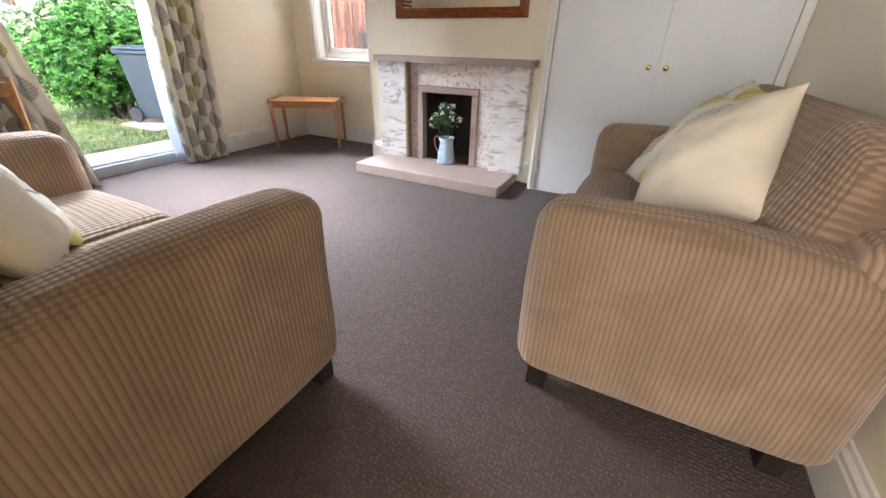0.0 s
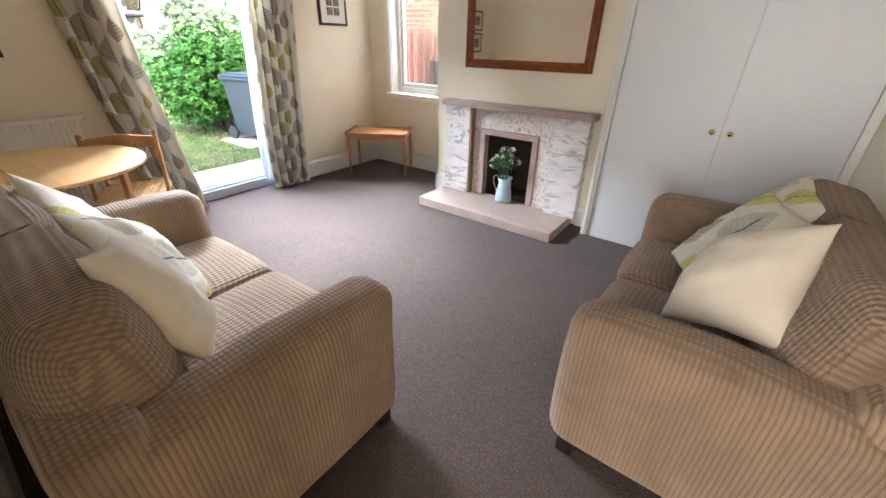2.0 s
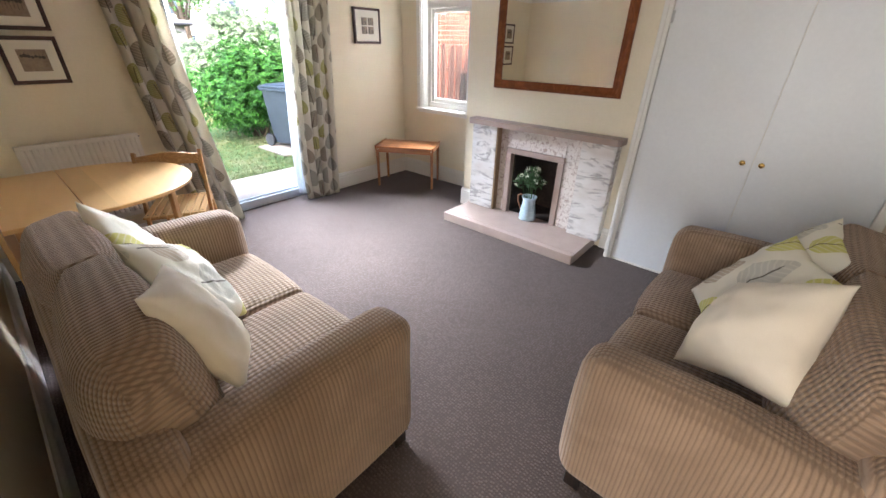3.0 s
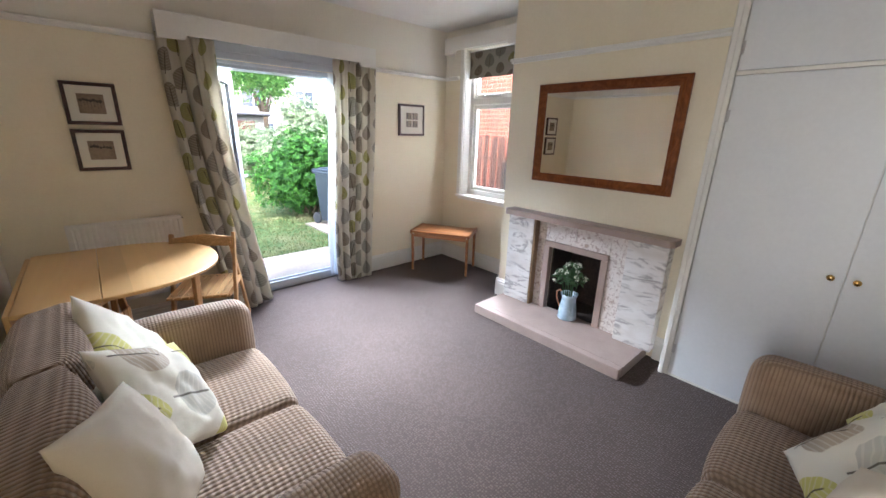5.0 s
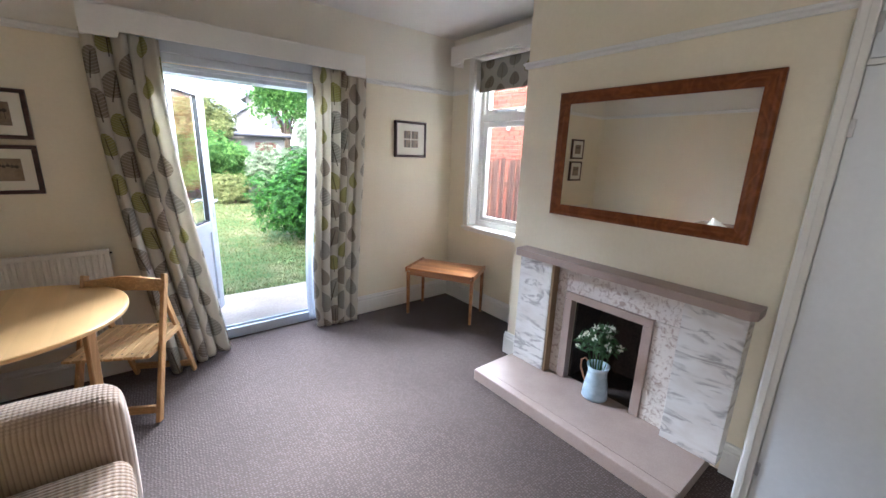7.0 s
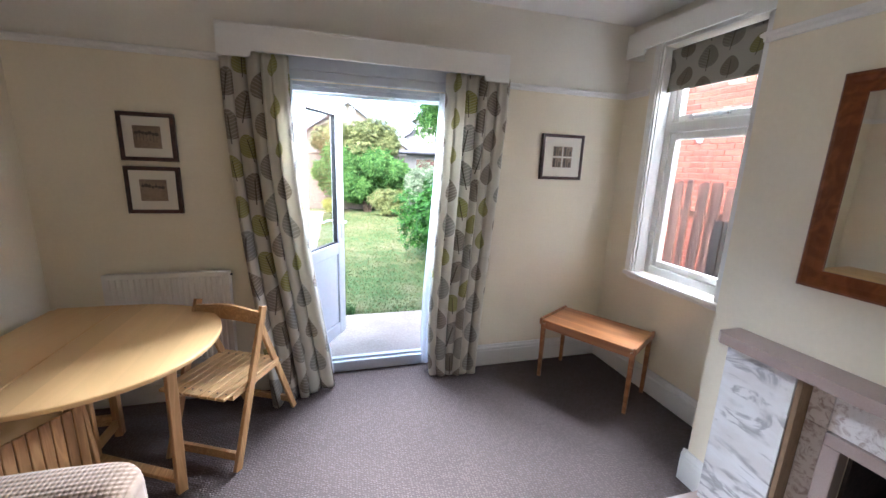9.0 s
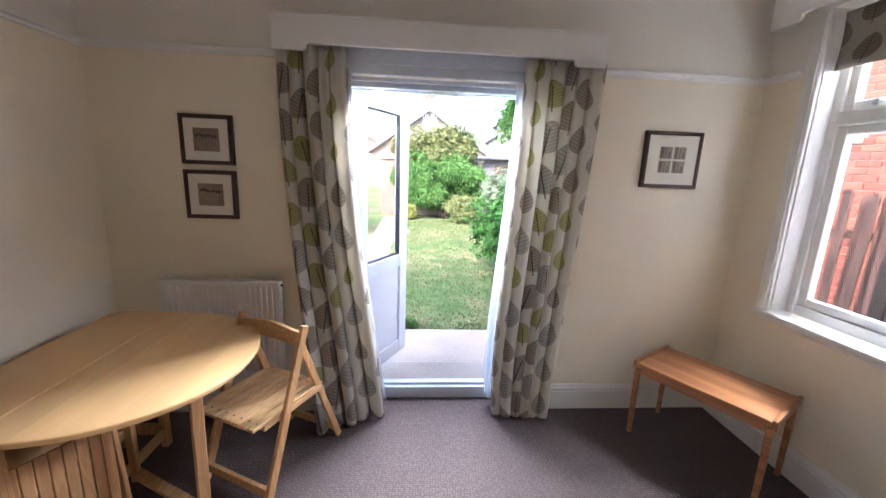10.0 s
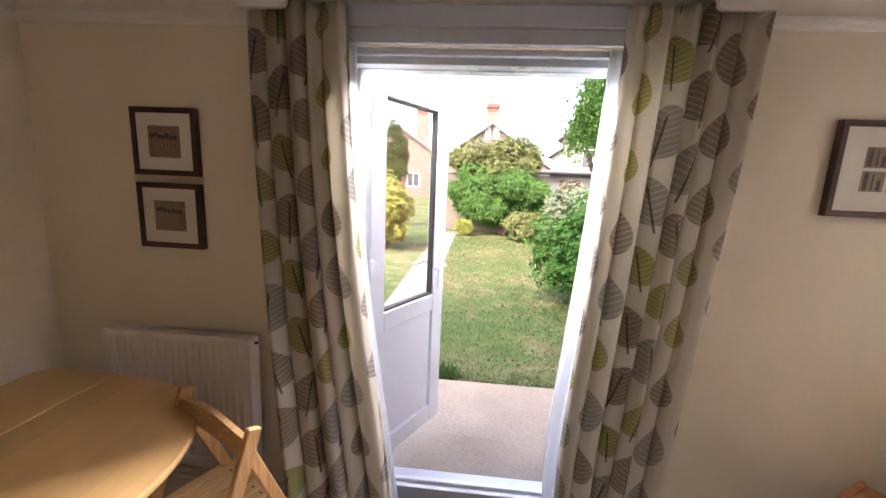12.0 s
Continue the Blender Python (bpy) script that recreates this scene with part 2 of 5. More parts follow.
def carpet():
    m, nt, p = blank("taupe_loop_carpet", 0.95, spec=0.15)
    v = coords(nt)
    vo = nt.nodes.new("ShaderNodeTexVoronoi")
    vo.feature, vo.inputs["Scale"].default_value, vo.inputs["Randomness"].default_value = "F1", 70.0, 0.45
    wide = nt.nodes.new("ShaderNodeMapping")
    wide.inputs["Scale"].default_value, wide.inputs["Rotation"].default_value = (1.0, 1.15, 0.0), (0, 0, 0.04)
    nt.links.new(v, wide.inputs[0])
    nt.links.new(wide.outputs[0], vo.inputs["Vector"])
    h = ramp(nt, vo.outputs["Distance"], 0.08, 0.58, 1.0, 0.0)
    big = noisy(nt, v, 1.4, 4.0, 0.6)
    tuft = noisy(nt, v, 190.0, 2.0)
    base = mixc(nt, ramp(nt, big, 0.3, 0.7), (0.092, 0.067, 0.058), (0.122, 0.089, 0.077))
    # gaps between loops get their shade from this darker colour
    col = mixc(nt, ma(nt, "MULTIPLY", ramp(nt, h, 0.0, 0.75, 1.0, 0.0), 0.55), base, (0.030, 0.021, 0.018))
    col = mixc(nt, 0.3, col, mixc(nt, tuft, (0.05, 0.036, 0.030), (0.17, 0.13, 0.11)))
    nt.links.new(col, p.inputs["Base Color"])
    p.inputs["Sheen Weight"].default_value, p.inputs["Sheen Roughness"].default_value = 0.13, 0.45
    p.inputs["Sheen Tint"].default_value = (0.85, 0.84, 0.9, 1)
    nt.links.new(bump(nt, h, 0.65, 0.005), p.inputs["Normal"])
    return m


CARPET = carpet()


def leaf_print(name, cw, ch, few=0.0, thin=0.12, olive=0.28, tone=1.0):
    """Cream cloth printed with skeleton leaves in olive, taupe and grey, on the mesh's UVs in metres."""
    m, nt, p = blank(name, 0.88, spec=0.2)
    v = coords(nt, "UV")
    u, t, _ = axes(nt, v)
    cu = ma(nt, "DIVIDE", u, cw)
    ci = ma(nt, "FLOOR", cu)
    row = ma(nt, "ADD", ma(nt, "DIVIDE", t, ch), ma(nt, "MULTIPLY", ci, 0.5))
    ri = ma(nt, "FLOOR", row)
    px = ma(nt, "SUBTRACT", ma(nt, "SUBTRACT", cu, ci), 0.5)
    py = ma(nt, "SUBTRACT", ma(nt, "SUBTRACT", row, ri), 0.5)
    comb = nt.nodes.new("ShaderNodeCombineXYZ")
    nt.links.new(ci, comb.inputs[0]), nt.links.new(ri, comb.inputs[1])
    wh = nt.nodes.new("ShaderNodeTexWhiteNoise")
    wh.noise_dimensions = "2D"
    nt.links.new(comb.outputs[0], wh.inputs["Vector"])
    rnd = wh.outputs["Value"]
    rc = axes(nt, wh.outputs["Color"])
    px = ma(nt, "ADD", px, ma(nt, "MULTIPLY", py, ma(nt, "MULTIPLY_ADD", rc[1], 0.7, -0.35)))
    big = ma(nt, "MULTIPLY_ADD", rc[0], 0.38, 0.80)
    px, py = ma(nt, "DIVIDE", px, big), ma(nt, "DIVIDE", py, big)
    q = ma(nt, "DIVIDE", ma(nt, "SUBTRACT", py, 0.02), 0.345)
    wid = ma(nt, "MULTIPLY", ma(nt, "SQRT", ma(nt, "MAXIMUM", ma(nt, "SUBTRACT", 1.0, ma(nt, "MULTIPLY", q, q)), 0.0)), ma(nt, "MULTIPLY_ADD", q, -0.12, 0.40))
    ax = ma(nt, "ABSOLUTE", px)
    inside = ramp(nt, ma(nt, "SUBTRACT", wid, ax), 0.0, 0.03)
    veins = ma(nt, "SINE", ma(nt, "MULTIPLY", ma(nt, "SUBTRACT", py, ma(nt, "MULTIPLY", ax, 0.38)), 2 * math.pi * 12))
    vein = ramp(nt, veins, 0.45, 0.8)
    stem = ma(nt, "MULTIPLY", ramp(nt, ax, 0.012, 0.026, 1.0, 0.0), ma(nt, "MULTIPLY", ramp(nt, py, 0.24, 0.20), ramp(nt, py, -0.44, -0.42)))
    ink = mixc(nt, ramp(nt, rnd, olive - 0.01, olive + 0.01), (0.46, 0.43, 0.10), mixc(nt, ramp(nt, rnd, olive + 0.35, olive + 0.37), (0.36, 0.29, 0.215), (0.43, 0.405, 0.34)))
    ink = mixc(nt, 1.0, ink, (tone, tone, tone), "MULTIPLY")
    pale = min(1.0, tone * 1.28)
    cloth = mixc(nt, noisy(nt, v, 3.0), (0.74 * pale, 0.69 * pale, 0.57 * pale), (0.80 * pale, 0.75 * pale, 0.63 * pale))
    keep = ramp(nt, rc[2], few, few + 0.01)
    body = ma(nt, "MULTIPLY", ma(nt, "MULTIPLY", inside, keep), ma(nt, "SUBTRACT", 0.88, ma(nt, "MULTIPLY", vein, 0.32)))
    col = mixc(nt, body, cloth, ink)
    col = mixc(nt, ma(nt, "MULTIPLY", ma(nt, "MULTIPLY", stem, keep), 0.85), col, (0.085, 0.068, 0.05))
    weave = noisy(nt, v, 900.0, 2.0)
    nt.links.new(col, p.inputs["Base Color"])
    nt.links.new(bump(nt, ma(nt, "ADD", weave, ma(nt, "MULTIPLY", noisy(nt, v, 30.0), 1.5)), 0.18, 0.002), p.inputs["Normal"])
    if thin:
        tr = nt.nodes.new("ShaderNodeBsdfTranslucent")
        nt.links.new(col, tr.inputs[0])
        mx = nt.nodes.new("ShaderNodeMixShader")
        mx.inputs[0].default_value = thin
        nt.links.new(p.outputs[0], mx.inputs[1]), nt.links.new(tr.outputs[0], mx.inputs[2])
        nt.links.new(mx.outputs[0], nt.nodes["Material Output"].inputs[0])
    return m


CURTAIN = leaf_print("leaf_print_curtain", 0.15, 0.235, 0.0, 0.42, 0.36, 0.68)
# low tone: the backlit blind's shade is put into its ink and cloth
BLIND = leaf_print("leaf_print_blind_shaded", 0.15, 0.17, 0.0, 0.02, 0.15, 0.36)
PILLOWP = leaf_print("leaf_print_cushion", 0.19, 0.25, 0.35, 0.0, 0.60, 1.25)
PILLOW = surface("cream_cotton", (0.66, 0.575, 0.45), (0.73, 0.645, 0.515), 0.9, 5, 420, 0.16, kind="Object")
LINING = surface("white_curtain_lining", (0.76, 0.77, 0.78), (0.82, 0.83, 0.84), 0.85, 4, 300, 0.1)
ln = LINING.node_tree
thin = ln.nodes.new("ShaderNodeBsdfTranslucent")
thin.inputs[0].default_value = (0.80, 0.82, 0.84, 1)
half = ln.nodes.new("ShaderNodeMixShader")
ln.links.new(ln.nodes["Principled BSDF"].outputs[0], half.inputs[1]), ln.links.new(thin.outputs[0], half.inputs[2])
ln.links.new(half.outputs[0], ln.nodes["Material Output"].inputs[0])


def marble(name, rough=0.25, mottle=False):
    m, nt, p = blank(name, rough)
    v = coords(nt, "Object", (1, 1, 1))
    st = nt.nodes.new("ShaderNodeMapping")
    st.inputs["Scale"].default_value = (1, 1, 2.6) if not mottle else (1, 1, 1)
    nt.links.new(v, st.inputs[0])
    v2 = st.outputs[0]
    cloud = noisy(nt, v2, 4.0, 5.0, 0.6, 0.5)
    if mottle:
        spots = noisy(nt, v2, 34.0, 5.0, 0.65, 0.8)
        col = mixc(nt, ramp(nt, spots, 0.47, 0.66), (0.70, 0.645, 0.60), (0.40, 0.31, 0.27))
        nt.links.new(bump(nt, spots, 0.5, 0.006), p.inputs["Normal"])
    else:
        vein = ma(nt, "ABSOLUTE", ma(nt, "SUBTRACT", noisy(nt, v2, 3.1, 4.0, 0.55, 1.6), 0.5))
        line = ramp(nt, vein, 0.0, 0.075, 1.0, 0.0)
        gate = ramp(nt, noisy(nt, v2, 5.0, 2.0), 0.42, 0.56)
        col = mixc(nt, ramp(nt, cloud, 0.3, 0.7), (0.66, 0.62, 0.585), (0.76, 0.74, 0.72))
        col = mixc(nt, ma(nt, "MULTIPLY", ma(nt, "MULTIPLY", line, gate), 0.68), col, (0.24, 0.225, 0.22))
    nt.links.new(col, p.inputs["Base Color"])
    return m


MARBLE = marble("veined_white_marble")
ROUGHSTONE = marble("mottled_pink_stone", 0.6, True)


def lawn_material():
    m, nt, p = blank("lawn", 0.9, spec=0.2)
    v = coords(nt)
    big, mid, fine = noisy(nt, v, 0.5, 4.0, 0.6), noisy(nt, v, 3.5, 4.0), noisy(nt, v, 70.0, 3.0)
    green = mixc(nt, mid, (0.045, 0.088, 0.02), (0.08, 0.125, 0.034))
    dry = mixc(nt, fine, (0.13, 0.115, 0.055), (0.20, 0.17, 0.09))
    col = mixc(nt, ramp(nt, ma(nt, "ADD", ma(nt, "MULTIPLY", big, 0.6), ma(nt, "MULTIPLY", mid, 0.4)), 0.43, 0.62), green, dry)
    nt.links.new(mixc(nt, ramp(nt, fine, 0.3, 0.6, 0.35, 0.0), col, (0.03, 0.045, 0.014)), p.inputs["Base Color"])
    nt.links.new(bump(nt, fine, 0.8, 0.02), p.inputs["Normal"])
    return m


LAWN = lawn_material()


# ---- building helpers ----
def put(name, bm, material, parent=None, label="", smooth=False, kind=""):
    me = bpy.data.meshes.new(name)
    bm.normal_update()
    bm.to_mesh(me)
    bm.free()
    me.materials.append(material)
    if smooth:
        me.polygons.foreach_set("use_smooth", [True] * len(me.polygons))
    ob = new(name, me)
    if parent is not None:
        ob.parent = parent
    return tagged(ob, label, kind=kind)


part = put


def thing(name, label, category, m=None, group="", kind=""):
    ob = new(name)
    ob.empty_display_size = 0.1
    if m is not None:
        ob.matrix_world = m
    return tagged(ob, label, category, group, kind)


def box(x0, x1, y0, y1, z0, z1, r=0.0, seg=2):
    bm = bmesh.new()
    bmesh.ops.create_cube(bm, size=1.0)
    for v in bm.verts:
        v.co = Vector(((x0 + x1) / 2 + v.co.x * (x1 - x0), (y0 + y1) / 2 + v.co.y * (y1 - y0), (z0 + z1) / 2 + v.co.z * (z1 - z0)))
    if r:
        bmesh.ops.bevel(bm, geom=bm.edges[:], offset=r, segments=seg, profile=0.5, affect="EDGES")
    return bm


def both(*bms):
    """Several bmeshes as one."""
    out = bms[0]
    for b in bms[1:]:
        me = bpy.data.meshes.new("scratch")
        b.to_mesh(me)
        b.free()
        out.from_mesh(me)
        bpy.data.meshes.remove(me)
    return out


def moved(bm, m):
    bm.transform(m)
    return bm


def bar(a, b, w, d, r=0.003, up=(0, 0, 1)):
    """A bar of section w by d from a to b."""
    a, b = Vector(a), Vector(b)
    way = (b - a).normalized()
    side = way.cross(Vector(up))
    side = side.normalized() if side.length > 1e-4 else Vector((1, 0, 0))
    top = side.cross(way)
    bm = box(-w / 2, w / 2, -d / 2, d / 2, 0, (b - a).length, r, 1)
    m = Matrix((side, top, way)).transposed().to_4x4()
    return moved(bm, Matrix.Translation(a) @ m)


def lathe(profile, n=24):
    bm = bmesh.new()
    rings = [[bm.verts.new((r * math.cos(2 * math.pi * i / n), r * math.sin(2 * math.pi * i / n), z)) for i in range(n)] for r, z in profile]
    for p0, p1 in zip(rings, rings[1:]):
        for i in range(n):
            bm.faces.new((p0[i], p0[(i + 1) % n], p1[(i + 1) % n], p1[i]))
    bm.faces.new(rings[0][::-1])
    bm.faces.new(rings[-1])
    return bm


def tube(points, r, n=8):
    """A round bar along a line of points."""
    bm = bmesh.new()
    pts = [Vector(p) for p in points]
    rings = []
    for i, p in enumerate(pts):
        way = (pts[min(i + 1, len(pts) - 1)] - pts[max(i - 1, 0)]).normalized()
        a = way.cross(Vector((0.3, 0.2, 0.93))).normalized()
        b = way.cross(a)
        rr = r[i] if isinstance(r, list) else r
        rings.append([bm.verts.new(p + rr * (math.cos(2 * math.pi * k / n) * a + math.sin(2 * math.pi * k / n) * b)) for k in range(n)])
    for p0, p1 in zip(rings, rings[1:]):
        for k in range(n):
            bm.faces.new((p0[k], p0[(k + 1) % n], p1[(k + 1) % n], p1[k]))
    bm.faces.new(rings[0][::-1]), bm.faces.new(rings[-1])
    bmesh.ops.recalc_face_normals(bm, faces=bm.faces)
    return bm


def prism(outline, z0, z1, axis="z"):
    """An outline pulled from z0 to z1 along an axis; the outline's two numbers are the other axes in turn."""
    order = {"z": lambda a, b, c: (a, b, c), "y": lambda a, b, c: (a, c, b), "x": lambda a, b, c: (c, a, b)}[axis]
    bm = bmesh.new()
    lo = [bm.verts.new(order(a, b, z0)) for a, b in outline]
    hi = [bm.verts.new(order(a, b, z1)) for a, b in outline]
    n = len(lo)
    bm.faces.new(lo[::-1]), bm.faces.new(hi)
    for i in range(n):
        bm.faces.new((lo[i], lo[(i + 1) % n], hi[(i + 1) % n], hi[i]))
    bmesh.ops.recalc_face_normals(bm, faces=bm.faces)
    return bm


def pillow(w, d, h, p=2.6, edge=0.0, n=26, crease=0.0, seed=0, ears=0.0, slump=0.0):
    """A stuffed cushion lying in the xy plane, thickest in the middle; edge: thickness at its rim."""
    bm = bmesh.new()
    uv = bm.loops.layers.uv.new("UVMap")
    sheets = []
    for s in (1, -1):
        grid = []
        for i in range(n + 1):
            line = []
            for j in range(n + 1):
                u, v = math.sin(math.pi / 2 * (2 * i / n - 1)), math.sin(math.pi / 2 * (2 * j / n - 1))
                u, v = 0.55 * u + 0.45 * (2 * i / n - 1), 0.55 * v + 0.45 * (2 * j / n - 1)
                t = max(0.0, (1 - abs(u) ** p) * (1 - abs(v) ** p)) ** 0.5
                pull = 1 - 0.09 * ears * (1 - abs(u * v)) * (abs(u) ** 3 + abs(v) ** 3)
                q = Vector((u * w * 3 + seed, v * d * 3, s * 0.5))
                dz = crease * noise.noise(q * 1.6) * t + crease * 0.5 * noise.noise(q * 4.0) * t
                sag = slump * max(0.0, (u + v + 0.15) / 2.15) ** 1.5
                line.append(bm.verts.new((u * w / 2 * pull - 0.45 * sag, v * d / 2 * pull - 0.45 * sag, s * (edge / 2 + (h - edge) / 2 * t) + dz - 0.9 * sag)))
            grid.append(line)
        sheets.append(grid)
        for i in range(n):
            for j in range(n):
                c = [(i, j), (i + 1, j), (i + 1, j + 1), (i, j + 1)]
                f = bm.faces.new([grid[a][b] for a, b in (c if s > 0 else c[::-1])])
                for loop in f.loops:
                    loop[uv].uv = (loop.vert.co.x + 0.3 + seed, loop.vert.co.y + 0.31)
    a, b = sheets
    rim = [(i, 0) for i in range(n)] + [(n, j) for j in range(n)] + [(i, n) for i in range(n, 0, -1)] + [(0, j) for j in range(n, 0, -1)]
    for k in range(len(rim)):
        (i0, j0), (i1, j1) = rim[k], rim[(k + 1) % len(rim)]
        bm.faces.new((a[i0][j0], b[i0][j0], b[i1][j1], a[i1][j1]))
    bmesh.ops.remove_doubles(bm, verts=bm.verts, dist=0.0004)
    bmesh.ops.recalc_face_normals(bm, faces=bm.faces)
    return bm

# ---- structure ----
XW, XE, YN, YS, H = -3.80, 0.02, 0.0, -4.30, 2.64
RAIL = 2.145
DX0, DX1, DTOP = -2.47, -1.20, 2.06
WY0, WY1, WZ0, WZ1 = -1.00, -0.33, 0.84, 2.42
BX, BY0, BY1 = -0.43, -2.93, -1.35

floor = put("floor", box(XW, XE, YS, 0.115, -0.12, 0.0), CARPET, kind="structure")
tagged(floor, "dark taupe loop-pile carpet over the whole room", "floor")
ceiling = put("ceiling", box(XW - 0.2, XE + 0.25, YS - 0.2, 0.27, H, H + 0.15), CEIL, kind="structure")
tagged(ceiling, "plain white painted ceiling", "ceiling")


def wall(name, lower, upper, label):
    w = tagged(new(name), label, "wall", kind="structure")
    part("painted_wall", both(*[box(*b) for b in lower]), CREAM, w)
    part("frieze", both(*[box(*b) for b in upper]), FRIEZE, w, "white frieze above the picture rail")
    return w


T = 0.25
wall("wall_north",
     [(XW, DX0, 0, T, -0.2, RAIL), (DX1, XE + T, 0, T, -0.2, RAIL), (DX0, DX1, 0, T, DTOP, RAIL)],
     [(XW, XE + T, 0, T, RAIL, H)], "cream painted wall with white frieze round the garden doors")
wall("wall_east",
     [(XE, XE + T, BY1, WY0, -0.2, RAIL), (XE, XE + T, WY1, 0, -0.2, RAIL), (XE, XE + T, WY0, WY1, -0.2, WZ0 - 0.032)],
     [(XE, XE + T, BY1, WY0, RAIL, H), (XE, XE + T, WY1, 0, RAIL, H), (XE, XE + T, WY0, WY1, WZ1, H)], "cream painted alcove wall round the side window")
OY0, OY1, OZ = -4.25, -3.33, 2.08
wall("wall_west",
     [(XW - 0.2, XW, OY1, T, -0.2, RAIL), (XW - 0.2, XW, YS - 0.2, OY0, -0.2, RAIL), (XW - 0.2, XW, OY0, OY1, OZ, RAIL)],
     [(XW - 0.2, XW, YS - 0.2, T, RAIL, H)], "plain cream painted wall with the doorway to the hall")
wall("wall_south", [(XW, XE + T, YS - 0.2, YS, -0.2, RAIL)], [(XW, XE + T, YS - 0.2, YS, RAIL, H)], "plain cream painted wall behind the sofa")
hall = tagged(new("wall_hall"), "plain cream walls of the hall beyond the doorway", "wall", kind="structure")
part("hall_wall", both(box(-5.9, -5.8, -4.9, -2.4, -0.12, 2.5), box(-5.8, XW - 0.2, -4.9, -4.8, -0.12, 2.5), box(-5.8, XW - 0.2, -2.5, -2.4, -0.12, 2.5)), CREAM, hall)
part("hall_ceiling", box(-5.9, XW - 0.2, -4.9, -2.4, 2.5, 2.6), CEIL, hall)
part("hall_floor", box(-5.9, XW, -4.9, -2.4, -0.2, -0.002), CARPET, hall)
# unseen upper wall, added to keep the sun off door leaf and patio
upper = put("wall_sun_block", box(-5.9, XE + T, 0.0, 0.26, H + 0.16, 5.3), MORTAR, None, "unseen plain wall over the garden doors, added to block the sun", kind="structure")
tagged(upper, category="wall")

# chimney breast with the fire's hollow
breast = tagged(new("chimney_breast"), "cream painted chimney breast with a picture rail", "wall", kind="structure")
FY0, FY1, FZ = -2.378, -1.922, 0.645
for y0, y1, z0 in ((FY1, BY1, 0), (BY0, FY0, 0), (FY0, FY1, FZ)):
    part("painted_wall", box(BX, XE + T, y0, y1, z0, RAIL), CREAM, breast)
part("frieze", box(BX, XE + T, BY0, BY1, RAIL, H), CREAM, breast)
back = part("fireback", both(box(-0.10, 0.0, FY0, FY1, 0.06, FZ), box(BX + 0.002, -0.10, FY0, FY0 + 0.012, 0.06, FZ), box(BX + 0.002, -0.10, FY1 - 0.012, FY1, 0.06, FZ),
                             box(BX + 0.002, -0.10, FY0, FY1, FZ - 0.01, FZ)), SOOT, breast, "soot-dark fireback")


def moulding(name, runs, profile, material, label):
    """Runs ((x0, y0), (x1, y1), (nx, ny)) with the profile (out, up) laid on the wall along each run."""
    root = tagged(new(name), label, "trim", kind="structure")
    for (x0, y0), (x1, y1), (nx, ny) in runs:
        bm = bmesh.new()
        a = [bm.verts.new((x0 + nx * o, y0 + ny * o, z)) for o, z in profile]
        b = [bm.verts.new((x1 + nx * o, y1 + ny * o, z)) for o, z in profile]
        n = len(a)
        for i in range(n):
            bm.faces.new((a[i], a[(i + 1) % n], b[(i + 1) % n], b[i]))
        bm.faces.new(a), bm.faces.new(b)
        bmesh.ops.recalc_face_normals(bm, faces=bm.faces)
        part("length", bm, material, root)
    return root


SK = [(0.001, 0.0), (0.020, 0.0), (0.020, 0.125), (0.015, 0.133), (0.019, 0.140), (0.019, 0.150), (0.011, 0.162), (0.009, 0.174), (0.001, 0.176)]
moulding("baseboard", [((XW + 0.02, 0), (DX0 - 0.01, 0), (0, -1)), ((DX1 + 0.01, 0), (XE - 0.02, 0), (0, -1)), ((XE, BY1 + 0.02), (XE, 0), (-1, 0)),
                       ((BX - 0.019, BY1), (XE - 0.02, BY1), (0, 1)), ((BX, BY1 + 0.02), (BX, -1.51), (-1, 0)), ((BX, BY0), (BX, -2.842), (-1, 0)),
                       ((XW, 0), (XW, OY1), (1, 0)), ((XW, YS), (-0.6, YS), (0, 1))], SK, GLOSS, "white gloss skirting board with a moulded top")
PR = [(0.001, RAIL - 0.02), (0.012, RAIL - 0.018), (0.014, RAIL - 0.004), (0.030, RAIL + 0.004), (0.032, RAIL + 0.014), (0.018, RAIL + 0.020), (0.001, RAIL + 0.022)]
moulding("picture_rail", [((XW, 0), (-2.775, 0), (0, -1)), ((-1.04, 0), (XE, 0), (0, -1)), ((XE, WY1 + 0.10), (XE, 0), (-1, 0)),
                          ((BX, BY0), (BX, BY1), (-1, 0)), ((BX - 0.02, BY1), (XE, BY1), (0, 1)), ((XW, 0), (XW, YS), (1, 0)), ((XW, YS), (-0.6, YS), (0, 1))], PR, GLOSS, "narrow white moulded picture rail")

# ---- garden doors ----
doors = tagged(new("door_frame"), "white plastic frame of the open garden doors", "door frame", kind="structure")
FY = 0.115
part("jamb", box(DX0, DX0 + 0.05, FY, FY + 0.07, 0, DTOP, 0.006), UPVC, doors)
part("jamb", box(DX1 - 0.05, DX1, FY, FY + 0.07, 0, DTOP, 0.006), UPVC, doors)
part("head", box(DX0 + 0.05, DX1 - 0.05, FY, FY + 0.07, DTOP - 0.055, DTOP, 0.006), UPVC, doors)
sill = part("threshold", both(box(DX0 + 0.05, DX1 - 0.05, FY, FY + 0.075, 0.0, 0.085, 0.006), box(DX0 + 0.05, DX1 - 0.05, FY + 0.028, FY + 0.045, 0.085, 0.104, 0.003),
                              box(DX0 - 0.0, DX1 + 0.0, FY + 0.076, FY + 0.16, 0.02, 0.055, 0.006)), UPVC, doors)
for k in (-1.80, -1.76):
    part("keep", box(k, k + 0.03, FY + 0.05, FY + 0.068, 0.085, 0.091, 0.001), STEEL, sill)
